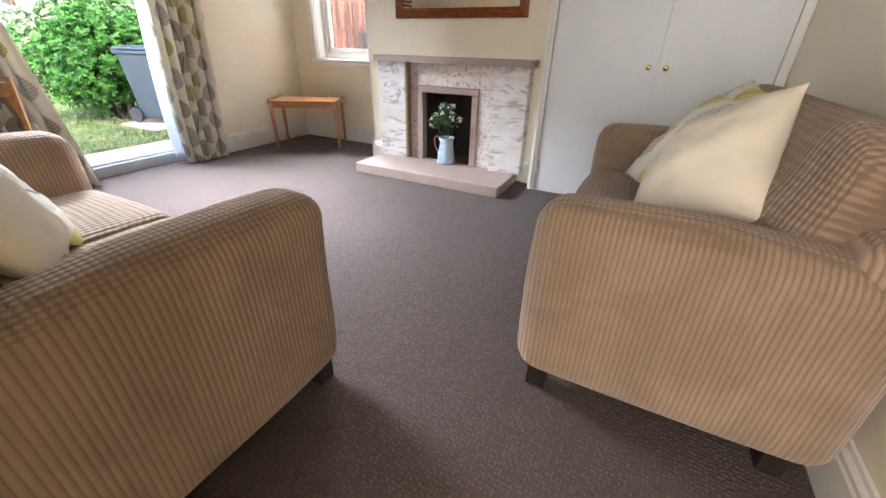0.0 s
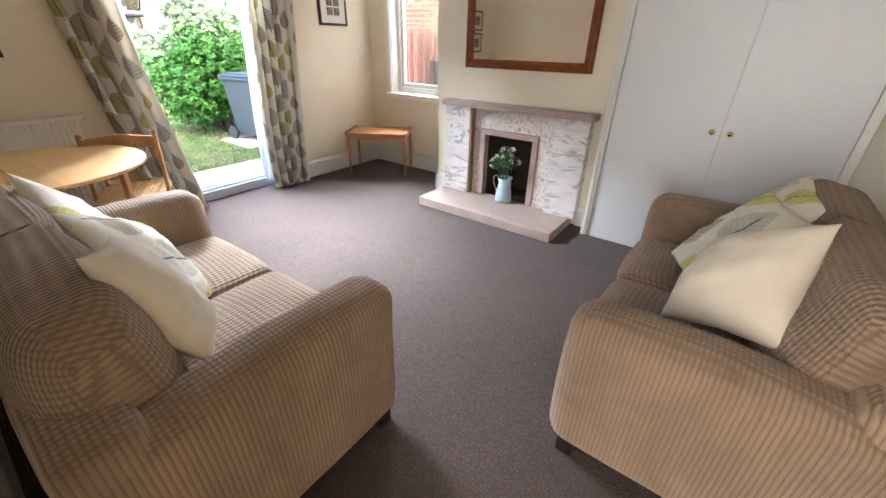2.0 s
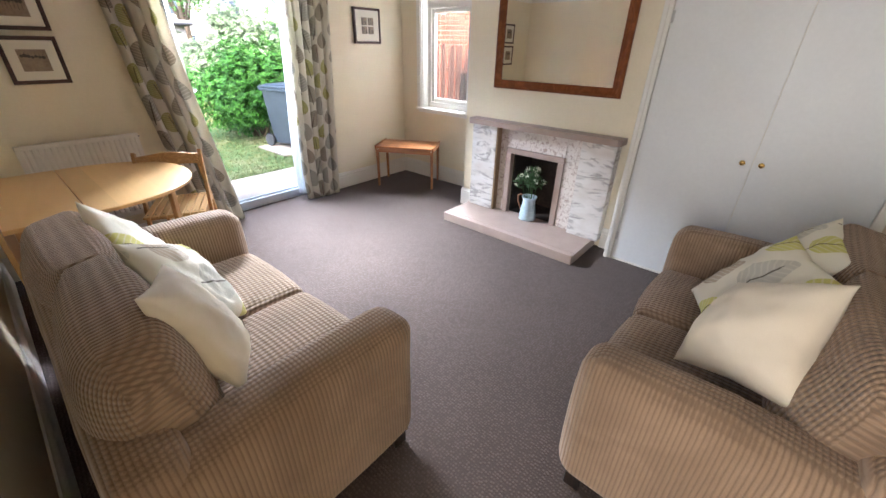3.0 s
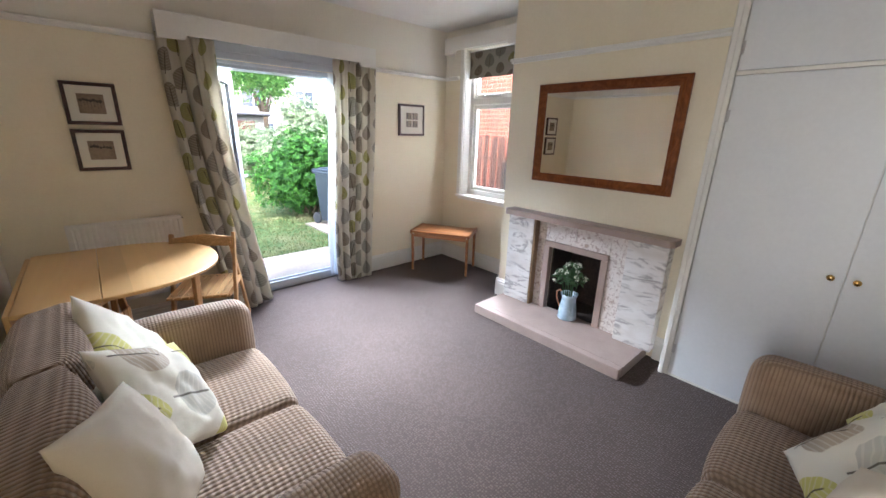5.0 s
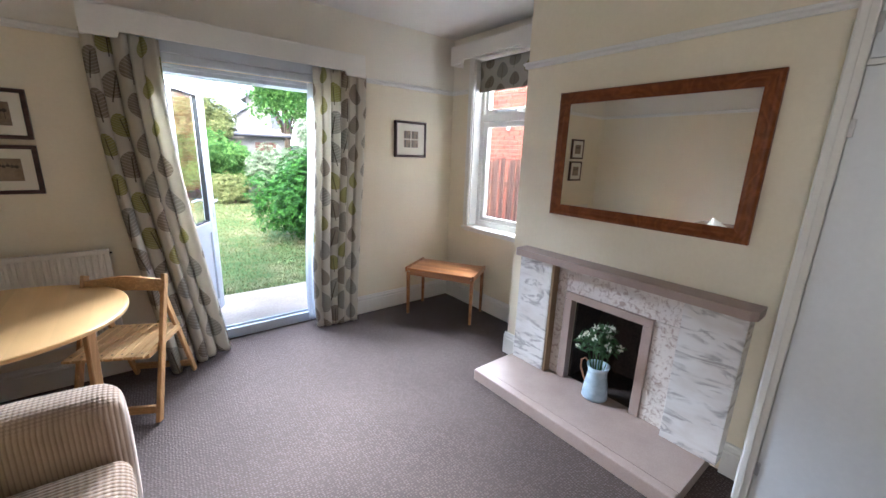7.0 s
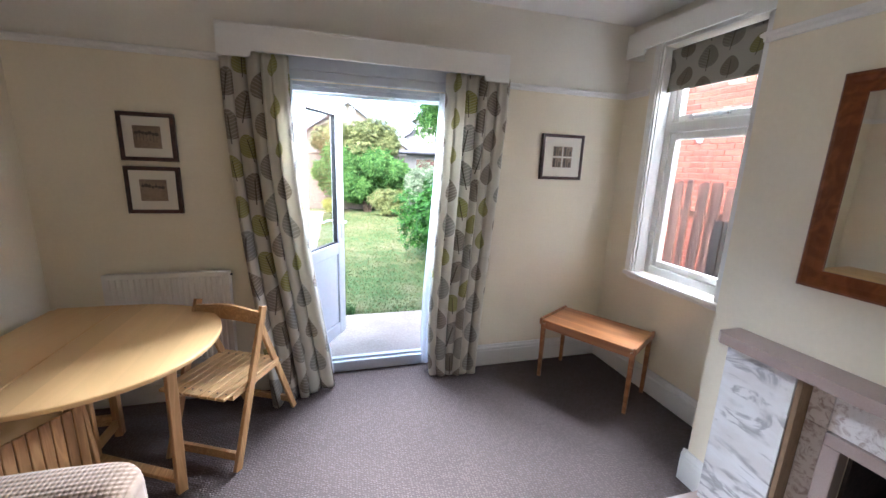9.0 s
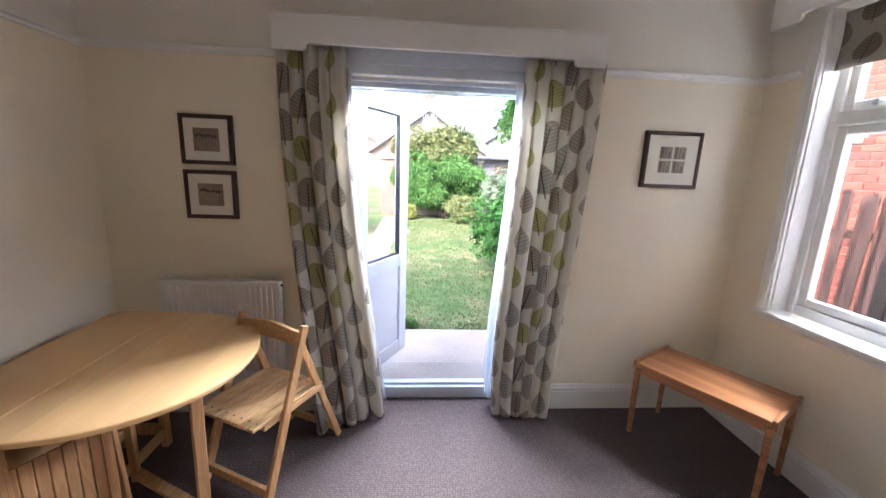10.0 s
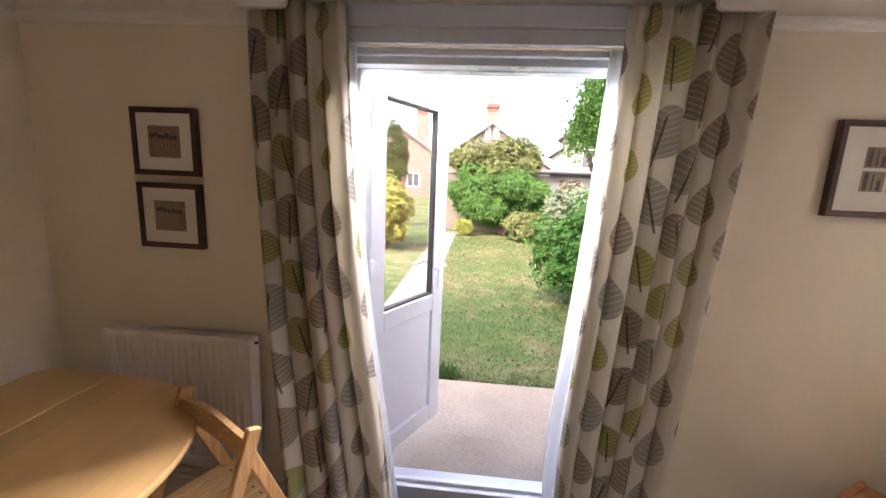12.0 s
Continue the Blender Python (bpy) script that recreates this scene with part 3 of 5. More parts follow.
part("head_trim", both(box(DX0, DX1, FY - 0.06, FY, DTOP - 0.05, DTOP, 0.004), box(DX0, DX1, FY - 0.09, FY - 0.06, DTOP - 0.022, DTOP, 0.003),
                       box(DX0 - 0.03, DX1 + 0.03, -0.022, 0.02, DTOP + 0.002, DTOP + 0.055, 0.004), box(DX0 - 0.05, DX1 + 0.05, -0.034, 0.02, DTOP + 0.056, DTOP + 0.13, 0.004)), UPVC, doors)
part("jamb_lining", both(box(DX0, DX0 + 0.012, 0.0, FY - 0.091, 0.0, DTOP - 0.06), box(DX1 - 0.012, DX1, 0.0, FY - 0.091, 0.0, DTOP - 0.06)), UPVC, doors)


def door_leaf(name, m, mirror, label):
    """A half-glazed plastic door leaf, hinged at the local origin and reaching along +x."""
    s = -1 if mirror else 1
    W, Z0, Z1 = 0.64, 0.062, 2.05
    leaf = tagged(new(name), label, "door", "garden doors", "structure")
    leaf.matrix_world = m

    def b(x0, x1, y0, y1, z0, z1, r=0.006):
        x0, x1 = sorted((s * x0, s * x1))
        return box(x0, x1, y0, y1, z0, z1, r)
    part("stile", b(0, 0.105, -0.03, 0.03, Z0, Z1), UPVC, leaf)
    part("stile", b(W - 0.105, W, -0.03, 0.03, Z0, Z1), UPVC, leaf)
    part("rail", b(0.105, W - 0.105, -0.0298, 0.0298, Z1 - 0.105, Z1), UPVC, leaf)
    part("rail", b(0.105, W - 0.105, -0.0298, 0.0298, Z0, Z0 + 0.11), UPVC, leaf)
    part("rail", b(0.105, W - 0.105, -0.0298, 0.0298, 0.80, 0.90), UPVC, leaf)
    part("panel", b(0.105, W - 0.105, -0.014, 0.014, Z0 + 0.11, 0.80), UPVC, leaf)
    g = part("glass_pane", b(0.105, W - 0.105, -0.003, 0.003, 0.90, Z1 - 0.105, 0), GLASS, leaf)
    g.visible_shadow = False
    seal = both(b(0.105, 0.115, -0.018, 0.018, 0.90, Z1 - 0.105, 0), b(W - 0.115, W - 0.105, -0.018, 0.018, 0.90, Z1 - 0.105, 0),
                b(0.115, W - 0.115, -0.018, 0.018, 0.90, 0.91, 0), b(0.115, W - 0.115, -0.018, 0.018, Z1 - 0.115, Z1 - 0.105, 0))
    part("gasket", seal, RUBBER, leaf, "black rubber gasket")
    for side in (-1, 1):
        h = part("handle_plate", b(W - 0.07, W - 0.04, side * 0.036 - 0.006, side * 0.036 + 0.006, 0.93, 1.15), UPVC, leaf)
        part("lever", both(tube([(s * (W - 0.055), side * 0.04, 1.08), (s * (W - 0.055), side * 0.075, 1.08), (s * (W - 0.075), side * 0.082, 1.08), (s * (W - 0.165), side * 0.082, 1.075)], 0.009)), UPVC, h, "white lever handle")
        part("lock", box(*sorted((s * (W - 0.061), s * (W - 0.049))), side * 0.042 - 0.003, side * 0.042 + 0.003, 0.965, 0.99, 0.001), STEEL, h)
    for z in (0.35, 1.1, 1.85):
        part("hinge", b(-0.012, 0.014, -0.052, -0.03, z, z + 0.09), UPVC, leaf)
    return leaf


door_leaf("door_1", pose(DX0 + 0.04, 0.225, 0, 0, 0, 61.5), False, "white half-glazed garden door standing open outwards")
door_leaf("door_2", pose(DX1 - 0.02, 0.285, 0, 0, 0, -172), True, "white half-glazed garden door folded back against the outer wall")

# ---- side window ----
win = tagged(new("window_1"), "white casement window with a small top light and moulded sill", "window", kind="structure")
X0 = XE + 0.09
part("frame_post", box(X0, X0 + 0.07, WY0, WY0 + 0.05, WZ0, WZ1, 0.005), GLOSS, win)
part("frame_post", box(X0, X0 + 0.07, WY1 - 0.05, WY1, WZ0, WZ1, 0.005), GLOSS, win)
part("frame_rail", box(X0, X0 + 0.07, WY0 + 0.05, WY1 - 0.05, WZ0, WZ0 + 0.06, 0.005), GLOSS, win)
part("frame_rail", box(X0, X0 + 0.07, WY0 + 0.05, WY1 - 0.05, WZ1 - 0.05, WZ1, 0.005), GLOSS, win)
part("transom", box(X0 - 0.012, X0 + 0.07, WY0 + 0.05, WY1 - 0.05, 1.86, 1.93, 0.008), GLOSS, win)
for z0, z1 in ((WZ0 + 0.06, 1.86), (1.93, WZ1 - 0.05)):
    sash = part("sash", both(box(X0 + 0.012, X0 + 0.06, WY0 + 0.05, WY0 + 0.095, z0, z1, 0.006), box(X0 + 0.012, X0 + 0.06, WY1 - 0.095, WY1 - 0.05, z0, z1, 0.006),
                             box(X0 + 0.013, X0 + 0.059, WY0 + 0.095, WY1 - 0.095, z0, z0 + 0.045, 0.006), box(X0 + 0.013, X0 + 0.059, WY0 + 0.095, WY1 - 0.095, z1 - 0.045, z1, 0.006)), GLOSS, win)
    pane = part("glass_pane", box(X0 + 0.034, X0 + 0.038, WY0 + 0.09, WY1 - 0.09, z0 + 0.04, z1 - 0.04), GLASS, sash)
    pane.visible_shadow = False
part("stay", both(box(X0 - 0.01, X0 + 0.006, -0.80, -0.52, 1.945, 1.957, 0.002), box(X0 - 0.012, X0 + 0.008, -0.55, -0.53, 1.94, 1.97, 0.002)), STEEL, win)
part("window_sill", box(XE - 0.045, X0, WY0 - 0.07, WY1 + 0.07, WZ0 - 0.03, WZ0, 0.008), GLOSS, win)
part("apron", box(XE - 0.018, XE, WY0 - 0.05, WY1 + 0.05, WZ0 - 0.055, WZ0 - 0.03, 0.005), GLOSS, win)
for y0, y1 in ((WY1, WY1 + 0.075), (WY0 - 0.075, WY0)):
    part("architrave", both(box(XE - 0.02, XE, y0, y1, WZ0, WZ1 + 0.07, 0.005), box(XE - 0.028, XE - 0.02, y0 + 0.012, y1 - 0.03, WZ0, WZ1 + 0.07, 0.003)), GLOSS, win)
part("architrave", box(XE - 0.02, XE, WY0, WY1, WZ1, WZ1 + 0.07, 0.005), GLOSS, win)
part("reveal", both(box(XE, X0, WY0, WY0 + 0.006, WZ0, WZ1), box(XE, X0, WY1 - 0.006, WY1, WZ0, WZ1)), GLOSS, win)


def cloth(outline, zs, n, m, material, name, parent, label=""):
    """Hanging cloth: outline(u, f) gives x, y at the fraction u of its width and f of its drop."""
    bm = bmesh.new()
    uv = bm.loops.layers.uv.new("UVMap")
    z0, z1 = zs
    grid = [[bm.verts.new((*outline(i / n, j / m), z1 + (z0 - z1) * j / m)) for i in range(n + 1)] for j in range(m + 1)]
    for j in range(m):
        for i in range(n):
            f = bm.faces.new((grid[j][i], grid[j + 1][i], grid[j + 1][i + 1], grid[j][i + 1]))
            for loop, (a, b) in zip(f.loops, ((i, j), (i, j + 1), (i + 1, j + 1), (i + 1, j))):
                loop[uv].uv = (a / n * parent["width"] + parent["shift"], z1 + (z0 - z1) * b / m)
    ob = part(name, bm, material, parent, label, True)
    s = ob.modifiers.new("thickness", "SOLIDIFY")
    s.thickness, s.offset = 0.004, 0.0
    return ob


def curtain(label, x_top, x_foot, y_top, y_foot, folds, width, shift, seed, lining_shift, billow=0.0, foot=0.015, bend=1.0):
    c = tagged(new("curtain"), label, "curtain", "curtains at the garden doors")
    c["width"], c["shift"] = width, shift
    rnd = random.Random(seed)
    ph = [rnd.uniform(0, 6.28) for _ in range(6)]
    amp = [rnd.uniform(0.35, 1.25) for _ in range(13)]

    def at(u, f):
        sway = (f * f * (3 - 2 * f) * 0.35 + f * 0.65) ** bend
        uu = u + 0.022 * math.sin(2 * math.pi * 2 * u + ph[0] + f * 1.2)
        x = x_top[0] + (x_top[1] - x_top[0]) * uu + sway * ((x_foot[0] - x_top[0]) * (1 - uu) + (x_foot[1] - x_top[1]) * uu)
        x -= billow * (1 - u) ** 1.5 * math.sin(math.pi * f ** 2.6)
        y = y_top + (y_foot[0] * (1 - u) + y_foot[1] * u - y_top) * sway
        a = (0.028 + 0.027 * f) * (amp[int(u * 11)] * (1 - u * 11 % 1) + amp[int(u * 11) + 1] * (u * 11 % 1)) * (1 - 0.15 * math.sin(3 * f + ph[1]))
        th = 2 * math.pi * folds * u + ph[2] + 0.7 * math.sin(2.2 * f + ph[3])
        s1 = math.sin(th)
        wave = math.copysign(abs(s1) ** 0.62, s1) + 0.35 * math.sin(2 * math.pi * folds * 0.47 * u + ph[4] - f)
        fine = 0.45 * math.sin(2 * math.pi * folds * 2.3 * u + ph[5]) * max(0.0, 1 - 3 * f)
        return x + 0.014 * math.cos(th), y + 0.72 * a * (wave + fine)
    cloth(at, (foot, 2.17), 230, 70, CURTAIN, "drape", c)

    def back(u, f):
        sway = (f * f * (3 - 2 * f) * 0.35 + f * 0.65) ** bend
        x = x_top[0] + (x_top[1] - x_top[0]) * u + sway * ((x_foot[0] - x_top[0]) * (1 - u) + (x_foot[1] - x_top[1]) * u)
        side = 1 - u if lining_shift < 0 else u
        x -= billow * (1 - u) ** 1.5 * math.sin(math.pi * f ** 2.6)
        return x + lining_shift * f * side + 0.012 * math.sin(9 * u + 2 * f), min(0.045, 0.012 + 0.05 * f) + 0.010 * math.sin(2 * math.pi * folds * u + ph[1] + f)
    cloth(back, (foot + 0.03, 2.15), 90, 40, LINING, "lining", c, "white lining cloth")
    return c


curtain("cream curtain with olive, taupe and grey leaves, drawn aside", (-2.785, -2.41), (-2.59, -2.195), -0.075, (-0.24, -0.06), 5.2, 0.66, 0.02, 3, -0.02, bend=1.7)
curtain("cream leaf-print curtain swept inwards beside the open doors", (-1.47, -1.005), (-1.51, -1.16), -0.075, (-0.085, -0.135), 6.2, 0.74, 0.37, 8, -0.04, 0.025)


def pelmet(name, length, height, drop, m, label):
    """A boxed pelmet board along x, front face towards -y, with lower rounded lobes at both ends."""
    p = tagged(new(name), label, "pelmet", kind="structure")
    p.matrix_world = m
    L, r, lobe = length, 0.022, 0.17
    pts = [(0, 0), (lobe - r, 0)]
    pts += [(lobe - r + r * math.sin(a), r - r * math.cos(a)) for a in (0.4, 0.8, 1.2, 1.57)]
    pts += [(lobe + r * 0.6 - r * 0.6 * math.cos(a), drop - r * 0.6 + r * 0.6 * math.sin(a)) for a in (0.4, 0.9, 1.57)]
    pts += [(L - x, z) for x, z in pts[::-1]]
    pts += [(L, height), (0, height)]
    part("board", prism(pts, -0.148, -0.130, "y"), GLOSS, p)
    part("return", box(0, 0.018, -0.1298, 0, 0, height, 0.002), GLOSS, p)
    part("return", box(L - 0.018, L, -0.1298, 0, 0, height, 0.002), GLOSS, p)
    part("top_board", box(0, L, -0.148, 0, height, height + 0.012, 0.002), GLOSS, p)
    return p


pelmet("pelmet", 1.735, 0.16, 0.035, pose(-2.775, 0, 2.13), "white painted wooden pelmet board over the curtains")
pelmet("pelmet", 1.06, 0.15, 0.03, pose(XE, -0.125, 2.37, 0, 0, -90), "white painted pelmet board over the side window")

blind = tagged(new("roman_blind"), "leaf-print fabric blind drawn up to the window head", "blind")
blind["width"], blind["shift"] = 0.64, 0.1
for k in range(3):
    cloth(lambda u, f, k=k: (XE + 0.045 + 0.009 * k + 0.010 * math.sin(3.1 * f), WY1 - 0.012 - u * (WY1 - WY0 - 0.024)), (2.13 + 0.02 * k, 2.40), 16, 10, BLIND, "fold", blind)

# ---- fitted cupboard ----
CX, CY0, CY1 = -0.57, -4.28, -2.945
cup = thing("fitted_cupboard", "full-height white fitted cupboard with flush doors beside the chimney breast", "cupboard")
part("body", both(box(CX + 0.02, CX + 0.05, CY0, CY1, 0.0, H - 0.002), box(CX + 0.05, XE, CY1 - 0.018, CY1, 0, H - 0.003)), GLOSS, cup)
part("architrave", both(box(CX - 0.012, CX + 0.02, CY1 - 0.045, CY1 + 0.012, 0.0, H - 0.004, 0.006), box(CX - 0.020, CX - 0.012, CY1 - 0.02, CY1 + 0.006, 0.0, H - 0.004, 0.003)), GLOSS, cup)
part("architrave", box(CX - 0.012, CX + 0.02, YS + 0.002, CY0 + 0.03, 0.0, H - 0.004, 0.006), GLOSS, cup)
part("rail", box(CX - 0.004, CX + 0.019, CY0 + 0.03, CY1 - 0.045, 1.895, 1.915, 0.003), GLOSS, cup)
part("plinth_rail", box(CX - 0.002, CX + 0.019, CY0 + 0.03, CY1 - 0.045, 0.001, 0.012), GLOSS, cup)
MID = -3.648
for z0, z1, kz in ((0.015, 1.892, 0.905), (1.918, H - 0.02, 1.965)):
    for y0, y1, ky in ((MID + 0.002, CY1 - 0.048, MID + 0.05), (CY0 + 0.033, MID - 0.002, MID - 0.045)):
        d = part("door", box(CX, CX + 0.018, y0, y1, z0, z1, 0.002, 1), DOORP, cup)
        knob = lathe([(0.010, 0), (0.007, 0.006), (0.006, 0.014), (0.013, 0.020), (0.016, 0.026), (0.014, 0.032), (0.006, 0.035)], 18)
        part("knob", moved(knob, pose(CX, ky, kz, 0, -90, 0)), BRASS, d, "small round brass knob", True)
        hy = y1 - 0.004 if y1 > MID + 0.1 else y0 + 0.004
        for hz in ((z0 + 0.16, z1 - 0.24) if z1 < 2 else (z0 + 0.08, z1 - 0.14)):
            part("hinge", box(CX - 0.008, CX, hy - 0.009, hy + 0.009, hz, hz + 0.065, 0.003), STEEL, d)

# ---- fireplace ----
fire = thing("fireplace", "veined marble fireplace with beige stone mantel and raised hearth", "fireplace", pose(0, 0, 0))
SX, PY = -0.535, (-2.842, -1.512)
HT = 0.08
for y0, y1 in ((PY[1] - 0.265, PY[1]), (PY[0], PY[0] + 0.268)):
    part("pilaster", box(SX, BX - 0.001, y0, y1, HT, 0.872, 0.003), MARBLE, fire, "polished veined white marble slab")
part("return_slip", box(SX + 0.004, BX - 0.001, PY[1] - 0.285, PY[1] - 0.2652, HT, 0.871, 0.002), BROWNSTONE, fire, "golden-brown stone strip")
IX = -0.475
IY0, IY1 = PY[0] + 0.2682, PY[1] - 0.2852
for y0, y1, z0, z1 in ((FY1 + 0.055, IY1, HT, 0.695), (IY0, FY0 - 0.055, HT, 0.695), (FY1 + 0.055, IY1, 0.697, 0.871), (IY0, FY0 - 0.055, 0.697, 0.871),
                       (FY0 - 0.054, (FY0 + FY1) / 2 - 0.001, 0.697, 0.871), ((FY0 + FY1) / 2 + 0.001, FY1 + 0.054, 0.697, 0.871)):
    part("stone_slab", box(IX, BX - 0.001, y0, y1, z0, z1, 0.003), ROUGHSTONE, fire, "rough mottled pinkish stone")
for y0, y1, z0, z1 in ((FY1, FY1 + 0.053, HT, 0.645), (FY0 - 0.053, FY0, HT, 0.645), (FY0 - 0.053, FY1 + 0.053, 0.647, 0.694)):
    part("slip", box(IX - 0.012, BX - 0.001, y0, y1, z0, z1, 0.003), PINK, fire)
part("mantel_shelf", prism([(BX - 0.002, PY[0] - 0.03), (-0.55, PY[0] - 0.03), (-0.575, PY[0] - 0.005), (-0.575, PY[1] + 0.012), (-0.55, PY[1] + 0.038), (BX - 0.002, PY[1] + 0.038)], 0.873, 0.918), PINK, fire)
hearth = thing("hearth", "low pinkish-beige stone hearth with clipped corners on the carpet", "hearth")
HX = -0.915
part("kerb", box(HX, HX + 0.06, -2.80, -1.49, 0, HT, 0.006), PINK, hearth)
part("slab", prism([(HX + 0.0605, -2.80), (SX + 0.1, -2.80), (SX + 0.1, -1.49), (HX + 0.0605, -1.49)], 0, HT - 0.001), PINK, hearth)
part("back_slab", box(SX + 0.1005, -0.10, FY0, FY1, 0.0, HT - 0.004), SOOT, hearth)

# jug of flowers in the grate
jug = thing("enamel_jug", "pale blue enamel jug holding white artificial flowers", "jug", pose(-0.50, -2.165, HT) @ Matrix.Diagonal((1.16, 1.16, 0.84, 1)))
part("jug_body", lathe([(0.062, 0), (0.067, 0.004), (0.066, 0.03), (0.058, 0.13), (0.050, 0.19), (0.049, 0.22), (0.060, 0.262), (0.058, 0.262), (0.047, 0.22), (0.047, 0.20), (0.02, 0.19)], 32), ENAMEL, jug, "", True)
part("jug_handle", tube([(0.01, 0.052, 0.235), (0.012, 0.085, 0.262), (0.013, 0.108, 0.235), (0.012, 0.105, 0.17), (0.01, 0.075, 0.09), (0.008, 0.058, 0.075)], 0.006), COPPER, jug, "thin coppery handle", True)
rnd = random.Random(5)
leaves = bmesh.new()
bunch = thing("flower_bunch", "bunch of white flowers with dark green leaves in the jug", "flowers", pose(-0.50, -2.165, HT + 0.155) @ Matrix.Diagonal((1.05, 1.12, 1.32, 1)))


def leaf_blade(bm, p, way, length, width, bend=0.15):
    side = way.cross(Vector((rnd.uniform(-1, 1), rnd.uniform(-1, 1), 1.2))).normalized()
    up = side.cross(way).normalized()
    a, b, c = p, p + way * length * 0.5 + up * bend * length, p + way * length
    l, r = b + side * width / 2 - up * width * 0.12, b - side * width / 2 - up * width * 0.12
    va, vb, vc, vl, vr = [bm.verts.new(q) for q in (a, b, c, l, r)]
    bm.faces.new((va, vl, vb)), bm.faces.new((va, vb, vr)), bm.faces.new((vl, vc, vb)), bm.faces.new((vb, vc, vr))


for k in range(17):
    ang, sp = rnd.uniform(0, 6.28), rnd.uniform(0.1, 1.0) ** 0.6
    tip = Vector((0.085 * sp * math.cos(ang) - 0.02, 0.125 * sp * math.sin(ang), 0.26 - 0.13 * sp * sp + rnd.uniform(-0.03, 0.03)))
    mid = tip * 0.5 + Vector((0, 0, 0.04))
    part("stem", tube([(0.02 * math.cos(ang), 0.02 * math.sin(ang), -0.03), mid, tip], 0.0022, 5), STEM, bunch)
    for j in range(11):
        f = rnd.uniform(0.25, 1.0)
        p0 = mid * (1 - f) + tip * f
        way = Vector((rnd.uniform(-1, 1), rnd.uniform(-1, 1), rnd.uniform(-0.3, 0.8))).normalized()
        leaf_blade(leaves, p0, way, rnd.uniform(0.035, 0.065), rnd.uniform(0.016, 0.026))
    if k < 13:
        fl = bmesh.new()
        for j in range(16):
            way = Vector((rnd.gauss(0, 1), rnd.gauss(0, 1), rnd.gauss(0.4, 0.7))).normalized()
            leaf_blade(fl, tip + way * 0.006, way, rnd.uniform(0.014, 0.022), 0.014)
        part("flower_head", fl, PETAL, bunch)
part("foliage", leaves, STEM, bunch, "", kind="stuff")

# ---- mirror and pictures ----
mir = thing("wall_mirror", "large rectangular mirror in a red-brown wooden frame over the mantel", "mirror")
MY0, MY1, MZ0, MZ1 = -2.752, -1.652, 1.183, 1.942


def frame_bars(y0, y1, z0, z1, w, prof, material, root, axis):
    """Four mitred bars round a rectangle; prof: (inward, out) outline; axis: 'x' hangs on a wall facing -x, 'y' on one facing -y."""
    c = [(y0, z0), (y1, z0), (y1, z1), (y0, z1)]
    q = [(1, 1), (-1, 1), (-1, -1), (1, -1)]
    for i in range(4):
        j = (i + 1) % 4
        bm = bmesh.new()
        ends = []
        for k in (i, j):
            ring = []
            for s, o in prof:
                a, b = c[k][0] + q[k][0] * s, c[k][1] + q[k][1] * s
                ring.append(bm.verts.new((BX - 0.002 - o, a, b) if axis == "x" else (a, -0.002 - o, b)))
            ends.append(ring)
        n = len(prof)
        for k in range(n):
            bm.faces.new((ends[0][k], ends[0][(k + 1) % n], ends[1][(k + 1) % n], ends[1][k]))
        bm.faces.new(ends[0]), bm.faces.new(ends[1])
        bmesh.ops.recalc_face_normals(bm, faces=bm.faces)
        part("frame_bar", bm, material, root)


frame_bars(MY0, MY1, MZ0, MZ1, 0.07, [(0, 0), (0, 0.022), (0.010, 0.032), (0.020, 0.034), (0.034, 0.026), (0.046, 0.026), (0.058, 0.018), (0.068, 0.014), (0.068, 0)], MAHOG, mir, "x")
part("mirror_glass", box(BX - 0.011, BX - 0.004, MY0 + 0.066, MY1 - 0.066, MZ0 + 0.066, MZ1 - 0.066), MIRROR, mir, "clear mirror glass")


def picture(x0, x1, z0, z1, label, group=""):
    p = thing("framed_picture", label, "picture", None, group)
    frame_bars(x0, x1, z0, z1, 0.02, [(0, 0), (0, 0.026), (0.002, 0.028), (0.018, 0.028), (0.022, 0.0245), (0.022, 0)], DARKWOOD, p, "y")
    part("mount", box(x0 + 0.0215, x1 - 0.0215, -0.0240, -0.004, z0 + 0.0215, z1 - 0.0215), MOUNT, p, "cream card mount")
    return p


rnd = random.Random(11)
for z0, z1, flip in ((1.545, 1.812, 0), (1.243, 1.514, 1)):
    x0, x1 = -3.330, -3.052
    p = picture(x0, x1, z0, z1, "small dark-framed print of a row of shapes on brown", "pair of prints beside the curtain")
    cx, cz = (x0 + x1) / 2, (z0 + z1) / 2
    art = part("print", box(cx - 0.068, cx + 0.068, -0.0255, -0.0241, cz - 0.062, cz + 0.062), PRINT, p)
    ink = []
    for k in range(7):
        bx, bz = cx - 0.052 + 0.0165 * k, cz + 0.022 + rnd.uniform(-0.006, 0.006)
        blob = bmesh.new()
        bmesh.ops.create_circle(blob, cap_ends=True, segments=9, radius=rnd.uniform(0.008, 0.011))
        ink.append(moved(blob, pose(bx, -0.0258, bz, 90)))
        st = (bz - 0.045, bz) if not flip else (bz, bz + 0.018)
        ink.append(box(bx - 0.0008, bx + 0.0008, -0.0259, -0.0256, *st))
    part("ink", both(*ink), PRINTD, art)
p = picture(-0.681, -0.328, 1.507, 1.839, "dark-framed picture of four small grey prints in a mount")
